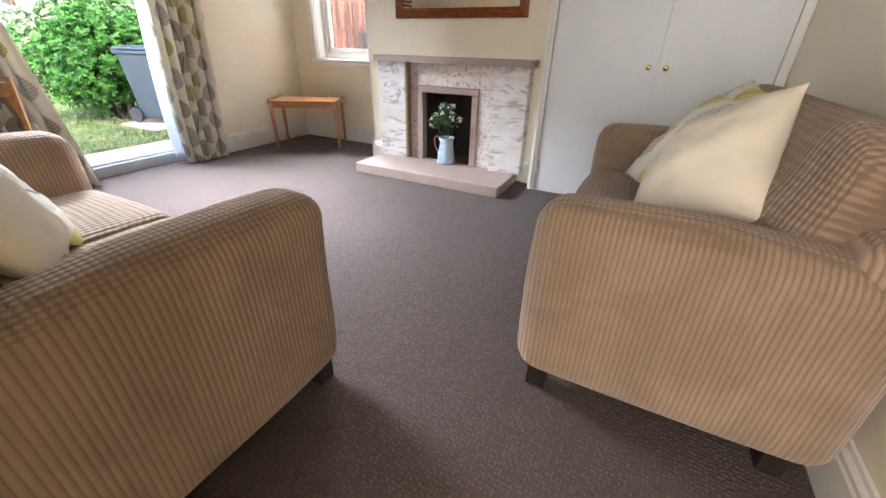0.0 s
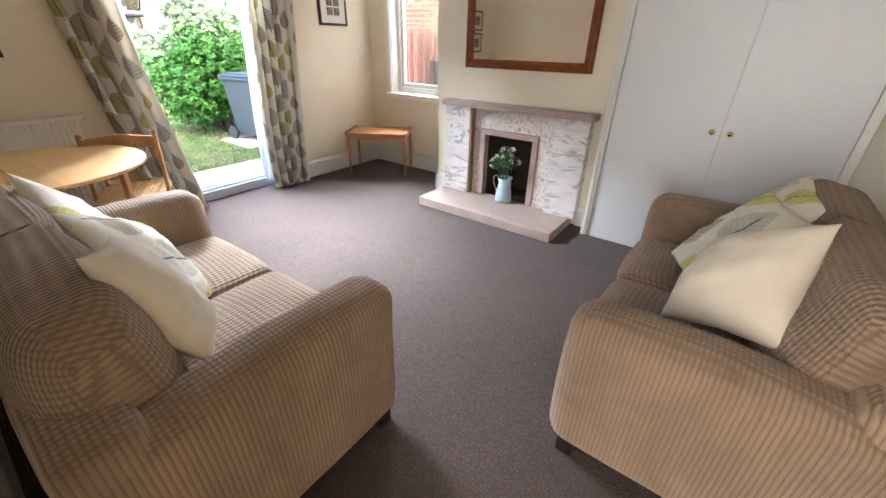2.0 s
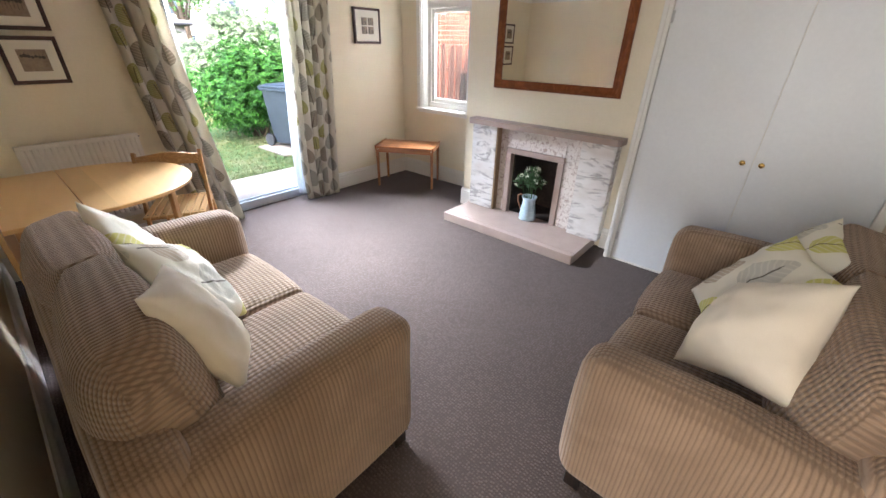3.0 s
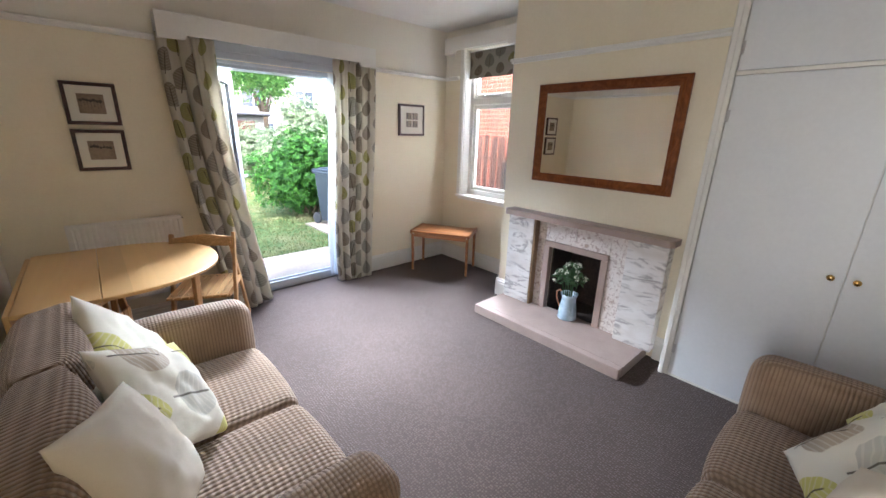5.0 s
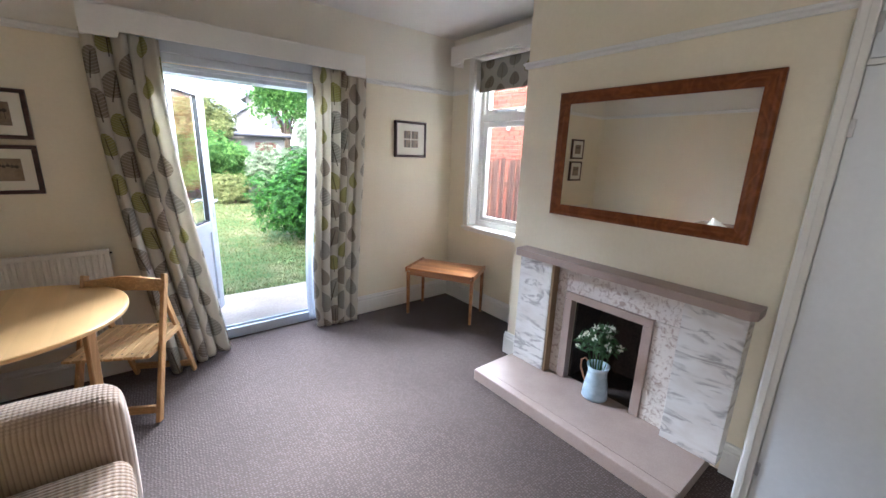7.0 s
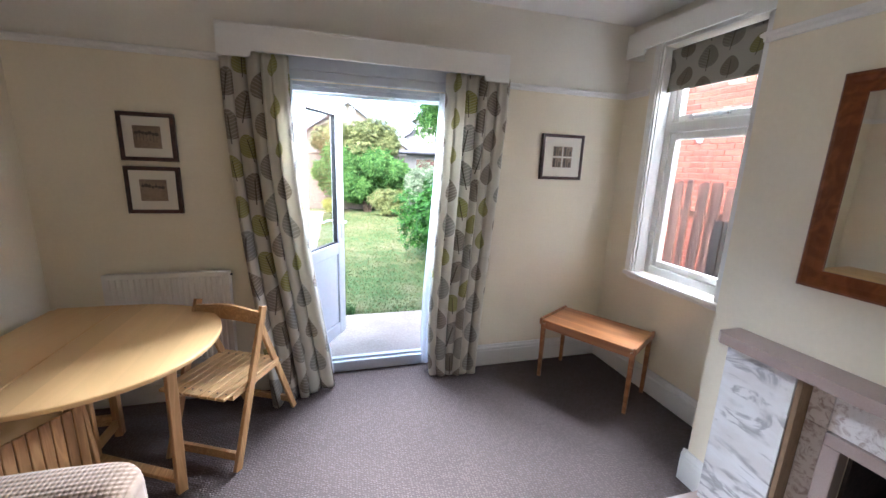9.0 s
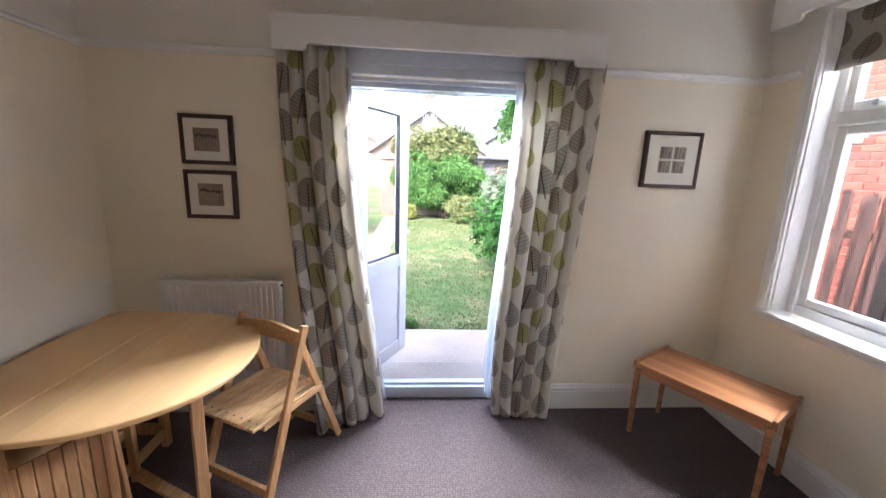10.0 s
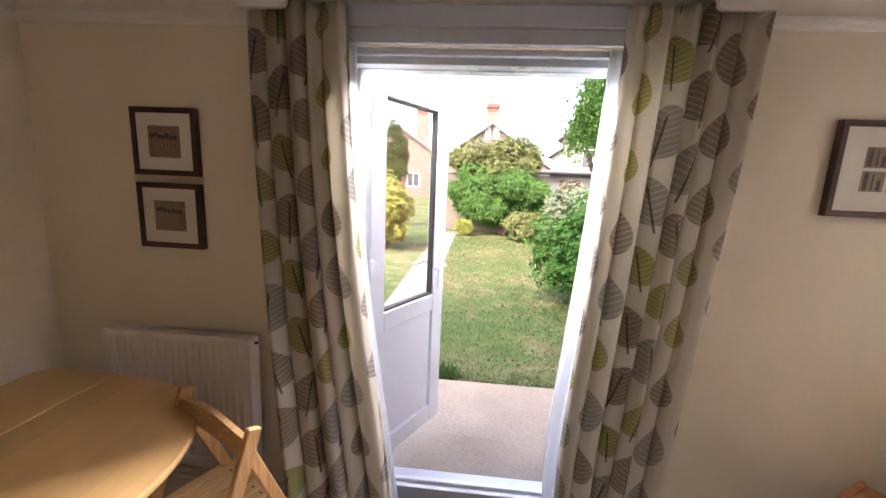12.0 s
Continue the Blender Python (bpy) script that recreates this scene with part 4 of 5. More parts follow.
for a in (-0.585, -0.498):
    for b in (1.598, 1.680):
        art = part("print", box(a, a + 0.075, -0.0255, -0.0241, b, b + 0.070), PRINT, p)
        part("ink", both(box(a + 0.008, a + 0.022, -0.0259, -0.0256, b + 0.004, b + 0.066), box(a + 0.034, a + 0.040, -0.0259, -0.0256, b + 0.004, b + 0.060),
                         box(a + 0.052, a + 0.064, -0.0259, -0.0256, b + 0.004, b + 0.040)), PRINTD, art)

# ---- radiator ----
rad = thing("radiator", "cream double-panel radiator with a top grille under the prints", "radiator", pose(-3.474, 0, 0.295))
RW, RH = 0.657, 0.60
flute = []
for f in range(20):
    a = 0.02 + f * (RW - 0.04) / 20
    flute += [(a, -0.110), (a + 0.010, -0.110), (a + 0.014, -0.103), (a + 0.022, -0.103), (a + 0.027, -0.110)]
part("front_panel", both(prism([(0, -0.110)] + flute + [(RW, -0.110), (RW, -0.097), (0, -0.097)], 0.035, RH - 0.03), box(0, RW, -0.112, -0.097, 0, 0.035, 0.005), box(0, RW, -0.112, -0.097, RH - 0.03, RH, 0.005)), RADP, rad)
part("back_panel", box(0.005, RW - 0.005, -0.045, -0.032, 0, RH - 0.012, 0.004), RADP, rad)
for x in (0.0, RW - 0.008):
    part("end_cover", box(x, x + 0.008, -0.0965, -0.046, 0.02, RH - 0.006, 0.002), RADP, rad)
for k in range(36):
    part("grille_bar", box(0.012 + k * 0.018, 0.02 + k * 0.018, -0.096, -0.046, RH - 0.012, RH - 0.006), RADP, rad)
for x in (0.12, RW - 0.12):
    part("bracket", box(x, x + 0.03, -0.032, -0.001, 0.1, RH - 0.1, 0.002), STEEL, rad)
part("bleed_valve", moved(lathe([(0.006, 0), (0.006, 0.01), (0.004, 0.012)], 10), pose(RW, -0.07, RH - 0.03, 0, 90, 0)), RUBBER, rad)

# ---- occasional table in the corner ----
ct = thing("side_table", "small orange-brown wooden side table standing across the corner", "table", pose(-0.350, -0.441, 0, 0, 0, -59.5))
CL, CW, CH = 0.69, 0.40, 0.478
part("tabletop", box(-CL / 2 + 0.022, CL / 2 - 0.022, -CW / 2, CW / 2, CH - 0.03, CH - 0.004, 0.006), TEAK, ct)
for s in (-1, 1):
    part("end_rail", box(min(s * (CL / 2 - 0.021), s * CL / 2), max(s * (CL / 2 - 0.021), s * CL / 2), -CW / 2 - 0.004, CW / 2 + 0.004, CH - 0.045, CH + 0.006, 0.006), TEAK, ct)
    for t in (-1, 1):
        bm = box(-0.0165, 0.0165, -0.0165, 0.0165, 0, CH - 0.0455, 0.006)
        for v in bm.verts:
            k = 0.72 + 0.28 * v.co.z / CH
            v.co.x, v.co.y = v.co.x * k, v.co.y * k
        part("leg", moved(bm, pose(s * (CL / 2 - 0.024), t * (CW / 2 - 0.022), 0)), TEAK, ct)
    part("side_rail", box(-CL / 2 + 0.04, CL / 2 - 0.04, s * (CW / 2 - 0.022) - 0.009, s * (CW / 2 - 0.022) + 0.009, CH - 0.075, CH - 0.0305, 0.003), TEAK, ct)

cable = thing("cable", "thin black cable looped by the skirting in the alcove", "cable")
pts = [(XE - 0.025 - 0.035 * math.sin(a), BY1 + 0.035 + 0.05 * (1 - math.cos(a)) * 0.6, 0.17 - 0.135 * a / 6.0 + 0.085 * math.sin(a * 0.9)) for a in np.linspace(0, 6.0, 26)]
part("wire", tube(pts, 0.0035, 6), RUBBER, cable, "", True)

# ---- sofas ----
def soft_box(x0, x1, y0, y1, z0, z1, r, crown=0.0, seed=0, cuts=10):
    """An upholstered block: round edges, slightly swollen faces and a little unevenness."""
    bm = box(x0, x1, y0, y1, z0, z1, r, 5)
    for axis, count in ((0, cuts), (1, cuts), (2, cuts // 2)):
        lo, hi = ((x0, x1), (y0, y1), (z0, z1))[axis]
        for k in range(1, count):
            no = Vector([1.0 if a == axis else 0.0 for a in range(3)])
            at = Vector([lo + (hi - lo) * k / count if a == axis else 0.0 for a in range(3)])
            bmesh.ops.bisect_plane(bm, geom=bm.verts[:] + bm.edges[:] + bm.faces[:], plane_co=at, plane_no=no)
    c, s = Vector(((x0 + x1) / 2, (y0 + y1) / 2, (z0 + z1) / 2)), Vector((x1 - x0, y1 - y0, z1 - z0)) / 2
    for v in bm.verts:
        u = Vector([(v.co[a] - c[a]) / s[a] for a in range(3)])
        for a in range(3):
            others = [b for b in range(3) if b != a]
            swell = (1 - min(1, abs(u[others[0]])) ** 2.5) * (1 - min(1, abs(u[others[1]])) ** 2.5)
            v.co[a] += u[a] * crown * swell
        v.co += Vector((1, 1, 1)) * 0.004 * noise.noise(v.co * 4 + Vector((seed, 0, 0)))
    return bm


def sofa(m, label, seed, W, D=0.88, top=0.65):
    s = thing("sofa", label, "sofa", m, "pair of corduroy sofas")
    A = 0.195
    for side in (-1, 1):
        x0, x1 = sorted((side * W / 2, side * (W / 2 - A)))
        bm = soft_box(x0, x1, -D / 2, D / 2 - 0.01, 0.072, top, 0.072, 0.012, seed + side, 14)
        for v in bm.verts:
            v.co.z -= 0.055 * max(0.0, (v.co.y / (D / 2))) * max(0.0, (v.co.z - 0.3)) * 2
            v.co += Vector((1, 1, 0)) * 0.006 * noise.noise(v.co * 2.3 + Vector((seed * 3.1, side, 0)))
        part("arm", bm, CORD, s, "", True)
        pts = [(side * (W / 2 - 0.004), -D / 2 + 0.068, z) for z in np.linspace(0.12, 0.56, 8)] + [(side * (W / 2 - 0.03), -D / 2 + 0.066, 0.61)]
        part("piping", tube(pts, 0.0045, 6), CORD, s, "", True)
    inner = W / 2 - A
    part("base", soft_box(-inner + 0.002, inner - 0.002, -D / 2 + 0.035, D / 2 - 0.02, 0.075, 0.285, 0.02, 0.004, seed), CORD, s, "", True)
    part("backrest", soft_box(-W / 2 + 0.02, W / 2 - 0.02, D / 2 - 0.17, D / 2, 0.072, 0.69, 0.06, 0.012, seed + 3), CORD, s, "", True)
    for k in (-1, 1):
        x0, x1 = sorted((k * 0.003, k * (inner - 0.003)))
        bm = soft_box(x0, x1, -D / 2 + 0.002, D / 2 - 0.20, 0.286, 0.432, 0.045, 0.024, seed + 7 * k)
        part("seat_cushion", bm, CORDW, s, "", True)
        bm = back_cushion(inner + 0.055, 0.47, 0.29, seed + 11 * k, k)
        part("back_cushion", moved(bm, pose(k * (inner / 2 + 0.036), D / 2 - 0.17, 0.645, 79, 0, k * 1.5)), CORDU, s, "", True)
        for y in (-D / 2 + 0.075, D / 2 - 0.10):
            part("leg", box(k * (W / 2 - 0.065) - 0.03, k * (W / 2 - 0.065) + 0.03, y - 0.03, y + 0.03, 0, 0.09, 0.004), LEGWOOD, s, "dark square wooden leg")
    return s


def back_cushion(w, d, h, seed, side):
    """A plump upholstered back cushion lying in the xy plane, with a box edge, gathered ends and slack creases."""
    bm = pillow(w, d, h, 3.0, 0.10, 36, 0.0, seed)
    for v in bm.verts:
        u, t = v.co.x / (w / 2), v.co.y / (d / 2)
        full = max(0.0, 1 - u * u) * max(0.0, 1 - t * t)
        # the outer end droops over the arm, the top edge rolls forwards a little
        end = max(0.0, side * u - 0.55) / 0.45
        v.co.y -= 0.035 * end * end * (1 + t)
        v.co.z += 0.03 * max(0.0, t) ** 2
        q = Vector((v.co.x * 2.6 + seed, v.co.y * 5.5, v.co.z * 2))
        v.co.z += 0.022 * noise.noise(q) * (0.4 + full)
        fold = math.sin(9.0 * (u * 0.8 + t * 0.35) + seed) * math.exp(-((t + 0.35) / 0.35) ** 2)
        v.co.z += 0.006 * fold * (1 if v.co.z > 0 else 0)
    # lay the weave along the surface, round the edges down to the seam
    uv = bm.loops.layers.uv.active
    for f in bm.faces:
        for loop in f.loops:
            c = loop.vert.co
            u, t, low = c.x / (w / 2), c.y / (d / 2), h / 2 - abs(c.z)
            loop[uv].uv = (c.x + math.copysign(u * u * low, u), c.y + math.copysign(t * t * low, t))
    return bm


sofa(pose(-3.21, -2.168, 0, 0, 0, 90), "two-seat beige jumbo corduroy sofa against the wall", 1, 1.57, 0.88, 0.66)
sofa(pose(-1.835, -3.87, 0, 0, 0, 180), "two-seat beige jumbo corduroy sofa facing the fireplace side", 20, 1.465, 0.82)


def scatter(name, label, material, centre, normal, edge, size, h, seed, group, slump=0.0):
    """A stuffed cushion facing along normal, with one side along edge."""
    z = Vector(normal).normalized()
    x = (Vector(edge) - z * z.dot(Vector(edge))).normalized()
    m = Matrix((x, z.cross(x), z)).transposed().to_4x4()
    ob = put(name, pillow(size, size, h, 2.3, 0.004, 30, 0.020, seed, 1.0, slump), material, None, label, True)
    ob.matrix_world = Matrix.Translation(centre) @ m
    return tagged(ob, category="cushion", group=group)


GL, GR = "cushions on the sofa against the wall", "cushions on the sofa facing the doors"
scatter("scatter_cushion", "plump cream cotton cushion with grey leaves leaning on the sofa back", PILLOWP, (-3.285, -1.86, 0.665), (0.859, -0.203, 0.47), (0.02, -0.904, -0.427), 0.47, 0.16, 0.52, GL)
scatter("scatter_cushion", "leaf-print cushion with an olive leaf leaning in the middle", PILLOWP, (-3.22, -2.135, 0.65), (0.777, -0.298, 0.554), (0.237, -0.678, -0.696), 0.43, 0.14, 0.13, GL)
scatter("scatter_cushion", "plain cream cushion leaning beside the sofa arm", PILLOW, (-3.31, -2.55, 0.735), (0.87, -0.208, 0.448), (-0.345, -0.905, 0.249), 0.38, 0.15, 0.9, GL)
scatter("scatter_cushion", "leaf-print cushion leaning against the corduroy back", PILLOWP, (-1.80, -3.83, 0.69), (-0.206, 0.747, 0.633), (-0.957, -0.288, 0.029), 0.44, 0.13, 0.13, GR)
scatter("scatter_cushion", "leaf-print cushion tucked behind another on the corduroy sofa", PILLOWP, (-1.56, -3.91, 0.725), (-0.10, 0.784, 0.612), (-0.995, -0.072, -0.069), 0.42, 0.12, 0.31, GR)
scatter("scatter_cushion", "large plain cream cushion propped on the sofa arm", PILLOW, (-2.13, -3.85, 0.715), (-0.584, 0.624, 0.519), (0.629, -0.057, 0.776), 0.40, 0.19, 1.4, GR, 0.08)

# ---- dining table and folding chair ----
tb = thing("gateleg_table", "pale oak gateleg table with one rounded leaf raised", "table")
TZ = 0.74
TY0, TY1, TX0, TXS, TX1 = -1.24, -0.185, -3.655, -3.345, -2.735
cy, hw = (TY0 + TY1) / 2, (TY1 - TY0) / 2
leaf = [(TXS + 0.002, TY1), (TXS + 0.002, TY0)]
for k in range(1, 40):
    a = -math.pi / 2 + math.pi * k / 40
    c, s = math.cos(a), math.sin(a)
    leaf.append((TXS + (TX1 - TXS) * abs(c) ** 0.88, cy + hw * math.copysign(abs(s) ** 0.93, s)))
leaf = [leaf[1]] + leaf[2:] + [leaf[0]]


def slab(outline, z0, z1, r):
    bm = prism(outline, z0, z1)
    rim = [e for e in bm.edges if abs(e.verts[0].co.z - e.verts[1].co.z) < 1e-5]
    bmesh.ops.bevel(bm, geom=rim, offset=r, segments=2, profile=0.5, affect="EDGES")
    return bm


part("leaf", slab(leaf, TZ - 0.022, TZ, 0.006), OAK, tb)
part("tabletop", slab([(TX0 + 0.002, TY0), (TXS - 0.001, TY0), (TXS - 0.001, TY1), (TX0 + 0.002, TY1)], TZ - 0.022, TZ, 0.004), OAK, tb)
part("hanging_leaf", box(TX0 - 0.024, TX0 - 0.002, TY0 + 0.02, TY1 - 0.02, TZ - 0.60, TZ - 0.004, 0.005), OAK, tb)
for y in (TY0 + 0.13, TY1 - 0.13):
    for x in (TX0 + 0.05, TXS - 0.05):
        part("leg", box(x - 0.019, x + 0.019, y - 0.022, y + 0.022, 0, TZ - 0.023, 0.004), OAKLEG, tb)
    part("end_rail", box(TX0 + 0.0695, TXS - 0.0695, y - 0.012, y + 0.012, TZ - 0.11, TZ - 0.024, 0.003), OAKX, tb)
    part("end_rail", box(TX0 + 0.0695, TXS - 0.0695, y - 0.012, y + 0.012, 0.07, 0.13, 0.003), OAKX, tb)
for x in (TX0 + 0.05, TXS - 0.05):
    part("side_rail", box(x - 0.01, x + 0.01, TY0 + 0.1525, TY1 - 0.1525, TZ - 0.09, TZ - 0.024, 0.003), OAK, tb)
    part("side_rail", box(x - 0.01, x + 0.01, TY0 + 0.1525, TY1 - 0.1525, 0.06, 0.11, 0.003), OAK, tb)
g0, g1 = Vector((TXS - 0.015, -0.60, 0)), Vector((-2.915, -0.835, 0))
gate = part("gate_leg", bar(g1, g1 + Vector((0.02, -0.02, TZ - 0.024)), 0.045, 0.03, 0.004), OAKLEG, tb)
part("gate_post", bar(g0 + Vector((0, 0, 0.03)), g0 + Vector((0, 0, TZ - 0.03)), 0.036, 0.03, 0.004), OAKLEG, tb)
for z in (0.075, 0.63):
    part("gate_rail", bar(g0 + Vector((0, 0, z)), g1 + Vector((0.002, -0.002, z)), 0.05, 0.022, 0.003, (0, 0, 1)), OAKX, tb)


def folding_chair(m, label, folded=False):
    """Front towards -y. A-frame sides, slatted seat, curved top rail."""
    c = thing("folding_chair", label, "chair", m)
    W = 0.43
    for s in (-1, 1):
        x = s * (W / 2 - 0.012)
        part("front_leg", bar((x, 0.0, 0.0), (x, 0.285 if not folded else 0.09, 0.80), 0.022, 0.045, 0.003, (0, 1, 0)), OAKLEG, c)
        part("rear_leg", bar((x - s * 0.026, 0.56 if not folded else 0.16, 0.0), (x - s * 0.026, 0.265 if not folded else 0.10, 0.74), 0.020, 0.038, 0.003, (0, 1, 0)), OAKLEG, c)
    part("front_stretcher", box(-W / 2 + 0.0235, W / 2 - 0.0235, 0.008, 0.030, 0.05, 0.095, 0.003), OAKX, c)
    y = 0.535 if not folded else 0.15
    part("rear_stretcher", box(-W / 2 + 0.048, W / 2 - 0.048, y - 0.011, y + 0.011, 0.05, 0.09, 0.003), OAKX, c)
    y = 0.255 if not folded else 0.08
    top = [(-W / 2 + 0.0235 + (W - 0.047) * k / 12, 0) for k in range(13)]
    pts = [(x, 0.700 + 0.012 * math.sin(math.pi * (x / W + 0.5))) for x, _ in top] + [(x, 0.775 + 0.022 * math.sin(math.pi * (x / W + 0.5)) ** 2) for x, _ in top[::-1]]
    part("top_rail", prism(pts, y - 0.002, y + 0.018, "y"), OAKX, c)
    if not folded:
        seat = part("seat_frame", both(box(-W / 2 + 0.026, -W / 2 + 0.05, 0.03, 0.41, 0.385, 0.413, 0.002), box(W / 2 - 0.05, W / 2 - 0.026, 0.03, 0.41, 0.385, 0.413, 0.002),
                                       box(-W / 2 + 0.0505, W / 2 - 0.0505, 0.03, 0.055, 0.385, 0.413), box(-W / 2 + 0.0505, W / 2 - 0.0505, 0.36, 0.385, 0.385, 0.413)), OAKX, c)
        n = 8
        w = (W - 0.05) / n
        for k in range(n):
            x0 = -W / 2 + 0.025 + k * w
            sl = part("slat", box(x0 + 0.002, x0 + w - 0.002, -0.03, 0.42, 0.4135, 0.430, 0.003, 1), OAK, c)
            for yy in (0.012, 0.378):
                part("screw", box(x0 + w / 2 - 0.004, x0 + w / 2 + 0.004, yy - 0.004, yy + 0.004, 0.4295, 0.4308), RUBBER, sl)
        part("hinge_bar", tube([(-W / 2 + 0.02, 0.43, 0.40), (W / 2 - 0.02, 0.43, 0.40)], 0.006, 8), STEEL, c)
    else:
        n = 8
        w = (W - 0.06) / n
        for k in range(n):
            x0 = -W / 2 + 0.03 + k * w
            part("slat", box(x0 + 0.002, x0 + w - 0.002, 0.02, 0.035, 0.18, 0.62, 0.003, 1), OAKLEG, c)
    return c


ang = -26.5
R = pose(0, 0, 0, 0, 0, ang).to_3x3()
off = Vector((-2.69, -0.76, 0)) - R @ Vector((0.43 / 2 - 0.012, 0, 0))
folding_chair(pose(*off, 0, 0, ang), "pale oak slatted folding chair drawn up to the table")
folding_chair(pose(-3.30, -0.98, 0.0, 0, 0, 62) @ Matrix.Scale(0.84, 4), "folded pale oak slatted chair stored under the table", True)

# ---- garden ----
GZ = -0.13
ground = put("ground", box(-160, 160, 0.27, 400, GZ - 0.3, GZ), LAWN, None, "patchy green lawn with dry brown spots", kind="structure")
tagged(ground, category="lawn")
side = put("alley_ground", box(XE + T, 60, -40, 0.27, GZ - 0.3, GZ), CONC, None, "concrete side passage", kind="structure")
tagged(side, category="ground")
back_g = put("ground_behind", box(-160, XE + T, -60, -6.0, GZ - 0.3, GZ), CONC, None, "plain ground behind the house", kind="structure")
tagged(back_g, category="ground")
patio = tagged(new("patio"), "pale worn concrete step and slab outside the doors", "patio", kind="structure")
part("step_slab", box(-3.6, -0.6, 0.27, 0.74, GZ, -0.055, 0.012), CONC, patio)
part("slab", box(-3.9, -0.3, 0.741, 1.50, GZ, -0.095, 0.012), CONC, patio)
path = put("path", box(-3.10, -2.55, 1.501, 11.0, GZ - 0.01, GZ + 0.012, 0.004), CONC, None, "pale concrete garden path", kind="structure")
tagged(path, category="path")
bed = put("bin_slab", box(-0.55, 0.75, 2.2, 3.1, GZ, GZ + 0.03, 0.006), CONC, None, "pale slab under the bin", kind="structure")
tagged(bed, category="paving")


def blades(name, count, region, h, seed, material, label):
    """Short grass as triangles over a stretch of lawn."""
    r = np.random.RandomState(seed)
    x0, x1, y0, y1 = region
    t = r.rand(count) ** 1.6
    px, py = x0 + (x1 - x0) * r.rand(count), y0 + (y1 - y0) * t
    a, hh = r.rand(count) * 6.283, h * (0.5 + r.rand(count))
    w = 0.004 + 0.004 * r.rand(count) + 0.0012 * (py - y0)
    dx, dy = np.cos(a) * w, np.sin(a) * w
    lx, ly = (r.rand(count) - 0.5) * h * 1.6, (r.rand(count) - 0.5) * h * 1.6
    z = np.full(count, GZ - 0.002)
    v = np.stack([np.stack([px - dx, py - dy, z], 1), np.stack([px + dx, py + dy, z], 1), np.stack([px + lx, py + ly, z + hh], 1)], 1).reshape(-1, 3)
    me = bpy.data.meshes.new(name)
    me.from_pydata(v.tolist(), [], np.arange(count * 3).reshape(-1, 3).tolist())
    me.materials.append(material)
    return tagged(new(name, me), label, "grass", kind="stuff")


blades("grass", 42000, (-2.55, 3.2, 1.51, 10.5), 0.024, 4, GRASSB, "short mown grass with clover patches")
blades("grass_tuft", 500, (-2.25, -2.0, 1.53, 1.72), 0.09, 6, LEAFD, "darker tuft of grass at the slab's edge")


def lobes(rnd, count, size, centre, top):
    out = []
    for _ in range(count):
        d = Vector((rnd.gauss(0, 1), rnd.gauss(0, 1), rnd.gauss(0.15, 0.9))).normalized()
        out.append((Vector(centre) + Vector((d.x * size[0], d.y * size[1], d.z * size[2])) * rnd.uniform(0.35, 0.72), rnd.uniform(0.32, 0.55) * top))
    return out


def shrub(name, label, centre, size, count, leaf_len, material, seed, droop=0.0, whorl=5, lobe=1.0, inner=0.35):
    """A shrub: forked stems and a crown of leaf whorls on many uneven lobes. centre: the foot; size: half widths and height."""
    rnd = random.Random(seed)
    t = thing(name, label, "shrub", pose(*centre))
    half = size[2] / 2
    mid = (0, 0, half)
    groups = lobes(rnd, 36, (size[0], size[1], half), mid, min(size) * lobe)
    for k in range(7):
        g, _ = groups[k]
        foot = Vector((rnd.uniform(-0.12, 0.12) * size[0], rnd.uniform(-0.12, 0.12) * size[1], -0.02))
        part("stem", tube([foot, (foot + g) / 2 + Vector((0, 0, 0.1 * half)), g], [0.022 * half + 0.008, 0.014 * half + 0.006, 0.006], 6), BARK, t)
    v, f = [], []
    for _ in range(count):
        c, r = groups[rnd.randrange(len(groups))]
        d = Vector((rnd.gauss(0, 1), rnd.gauss(0, 1), rnd.gauss(0, 1))).normalized()
        p = c + d * r * (rnd.uniform(inner, 1.0) ** 0.4)
        if p.z < 0.05:
            continue
        out = (d * 0.7 + Vector((0, 0, 0.55 - droop)) + Vector((rnd.gauss(0, 0.25), rnd.gauss(0, 0.25), rnd.gauss(0, 0.2)))).normalized()
        a = out.cross(Vector((0.21, 0.43, 0.87))).normalized()
        b = out.cross(a)
        for k in range(whorl):
            an = 2 * math.pi * k / whorl + rnd.uniform(-0.4, 0.4)
            way = (out * (0.35 if droop == 0 else 0.9) + a * math.cos(an) + b * math.sin(an) + Vector((0, 0, -droop))).normalized()
            L = leaf_len * rnd.uniform(0.65, 1.2)
            w = L * (0.42 if droop == 0 else 0.22)
            s = way.cross(out)
            s = s.normalized() if s.length > 1e-3 else a
            n0 = len(v)
            m = p + way * L * 0.55 + out * L * 0.06
            v += [tuple(p), tuple(m + s * w / 2), tuple(p + way * L - out * L * 0.08), tuple(m - s * w / 2)]
            f += [(n0, n0 + 1, n0 + 2), (n0, n0 + 2, n0 + 3)]
    me = bpy.data.meshes.new("crown")
    me.from_pydata(v, [], f)
    me.materials.append(material)
    tagged(new("crown", me), kind="stuff").parent = t
    return t


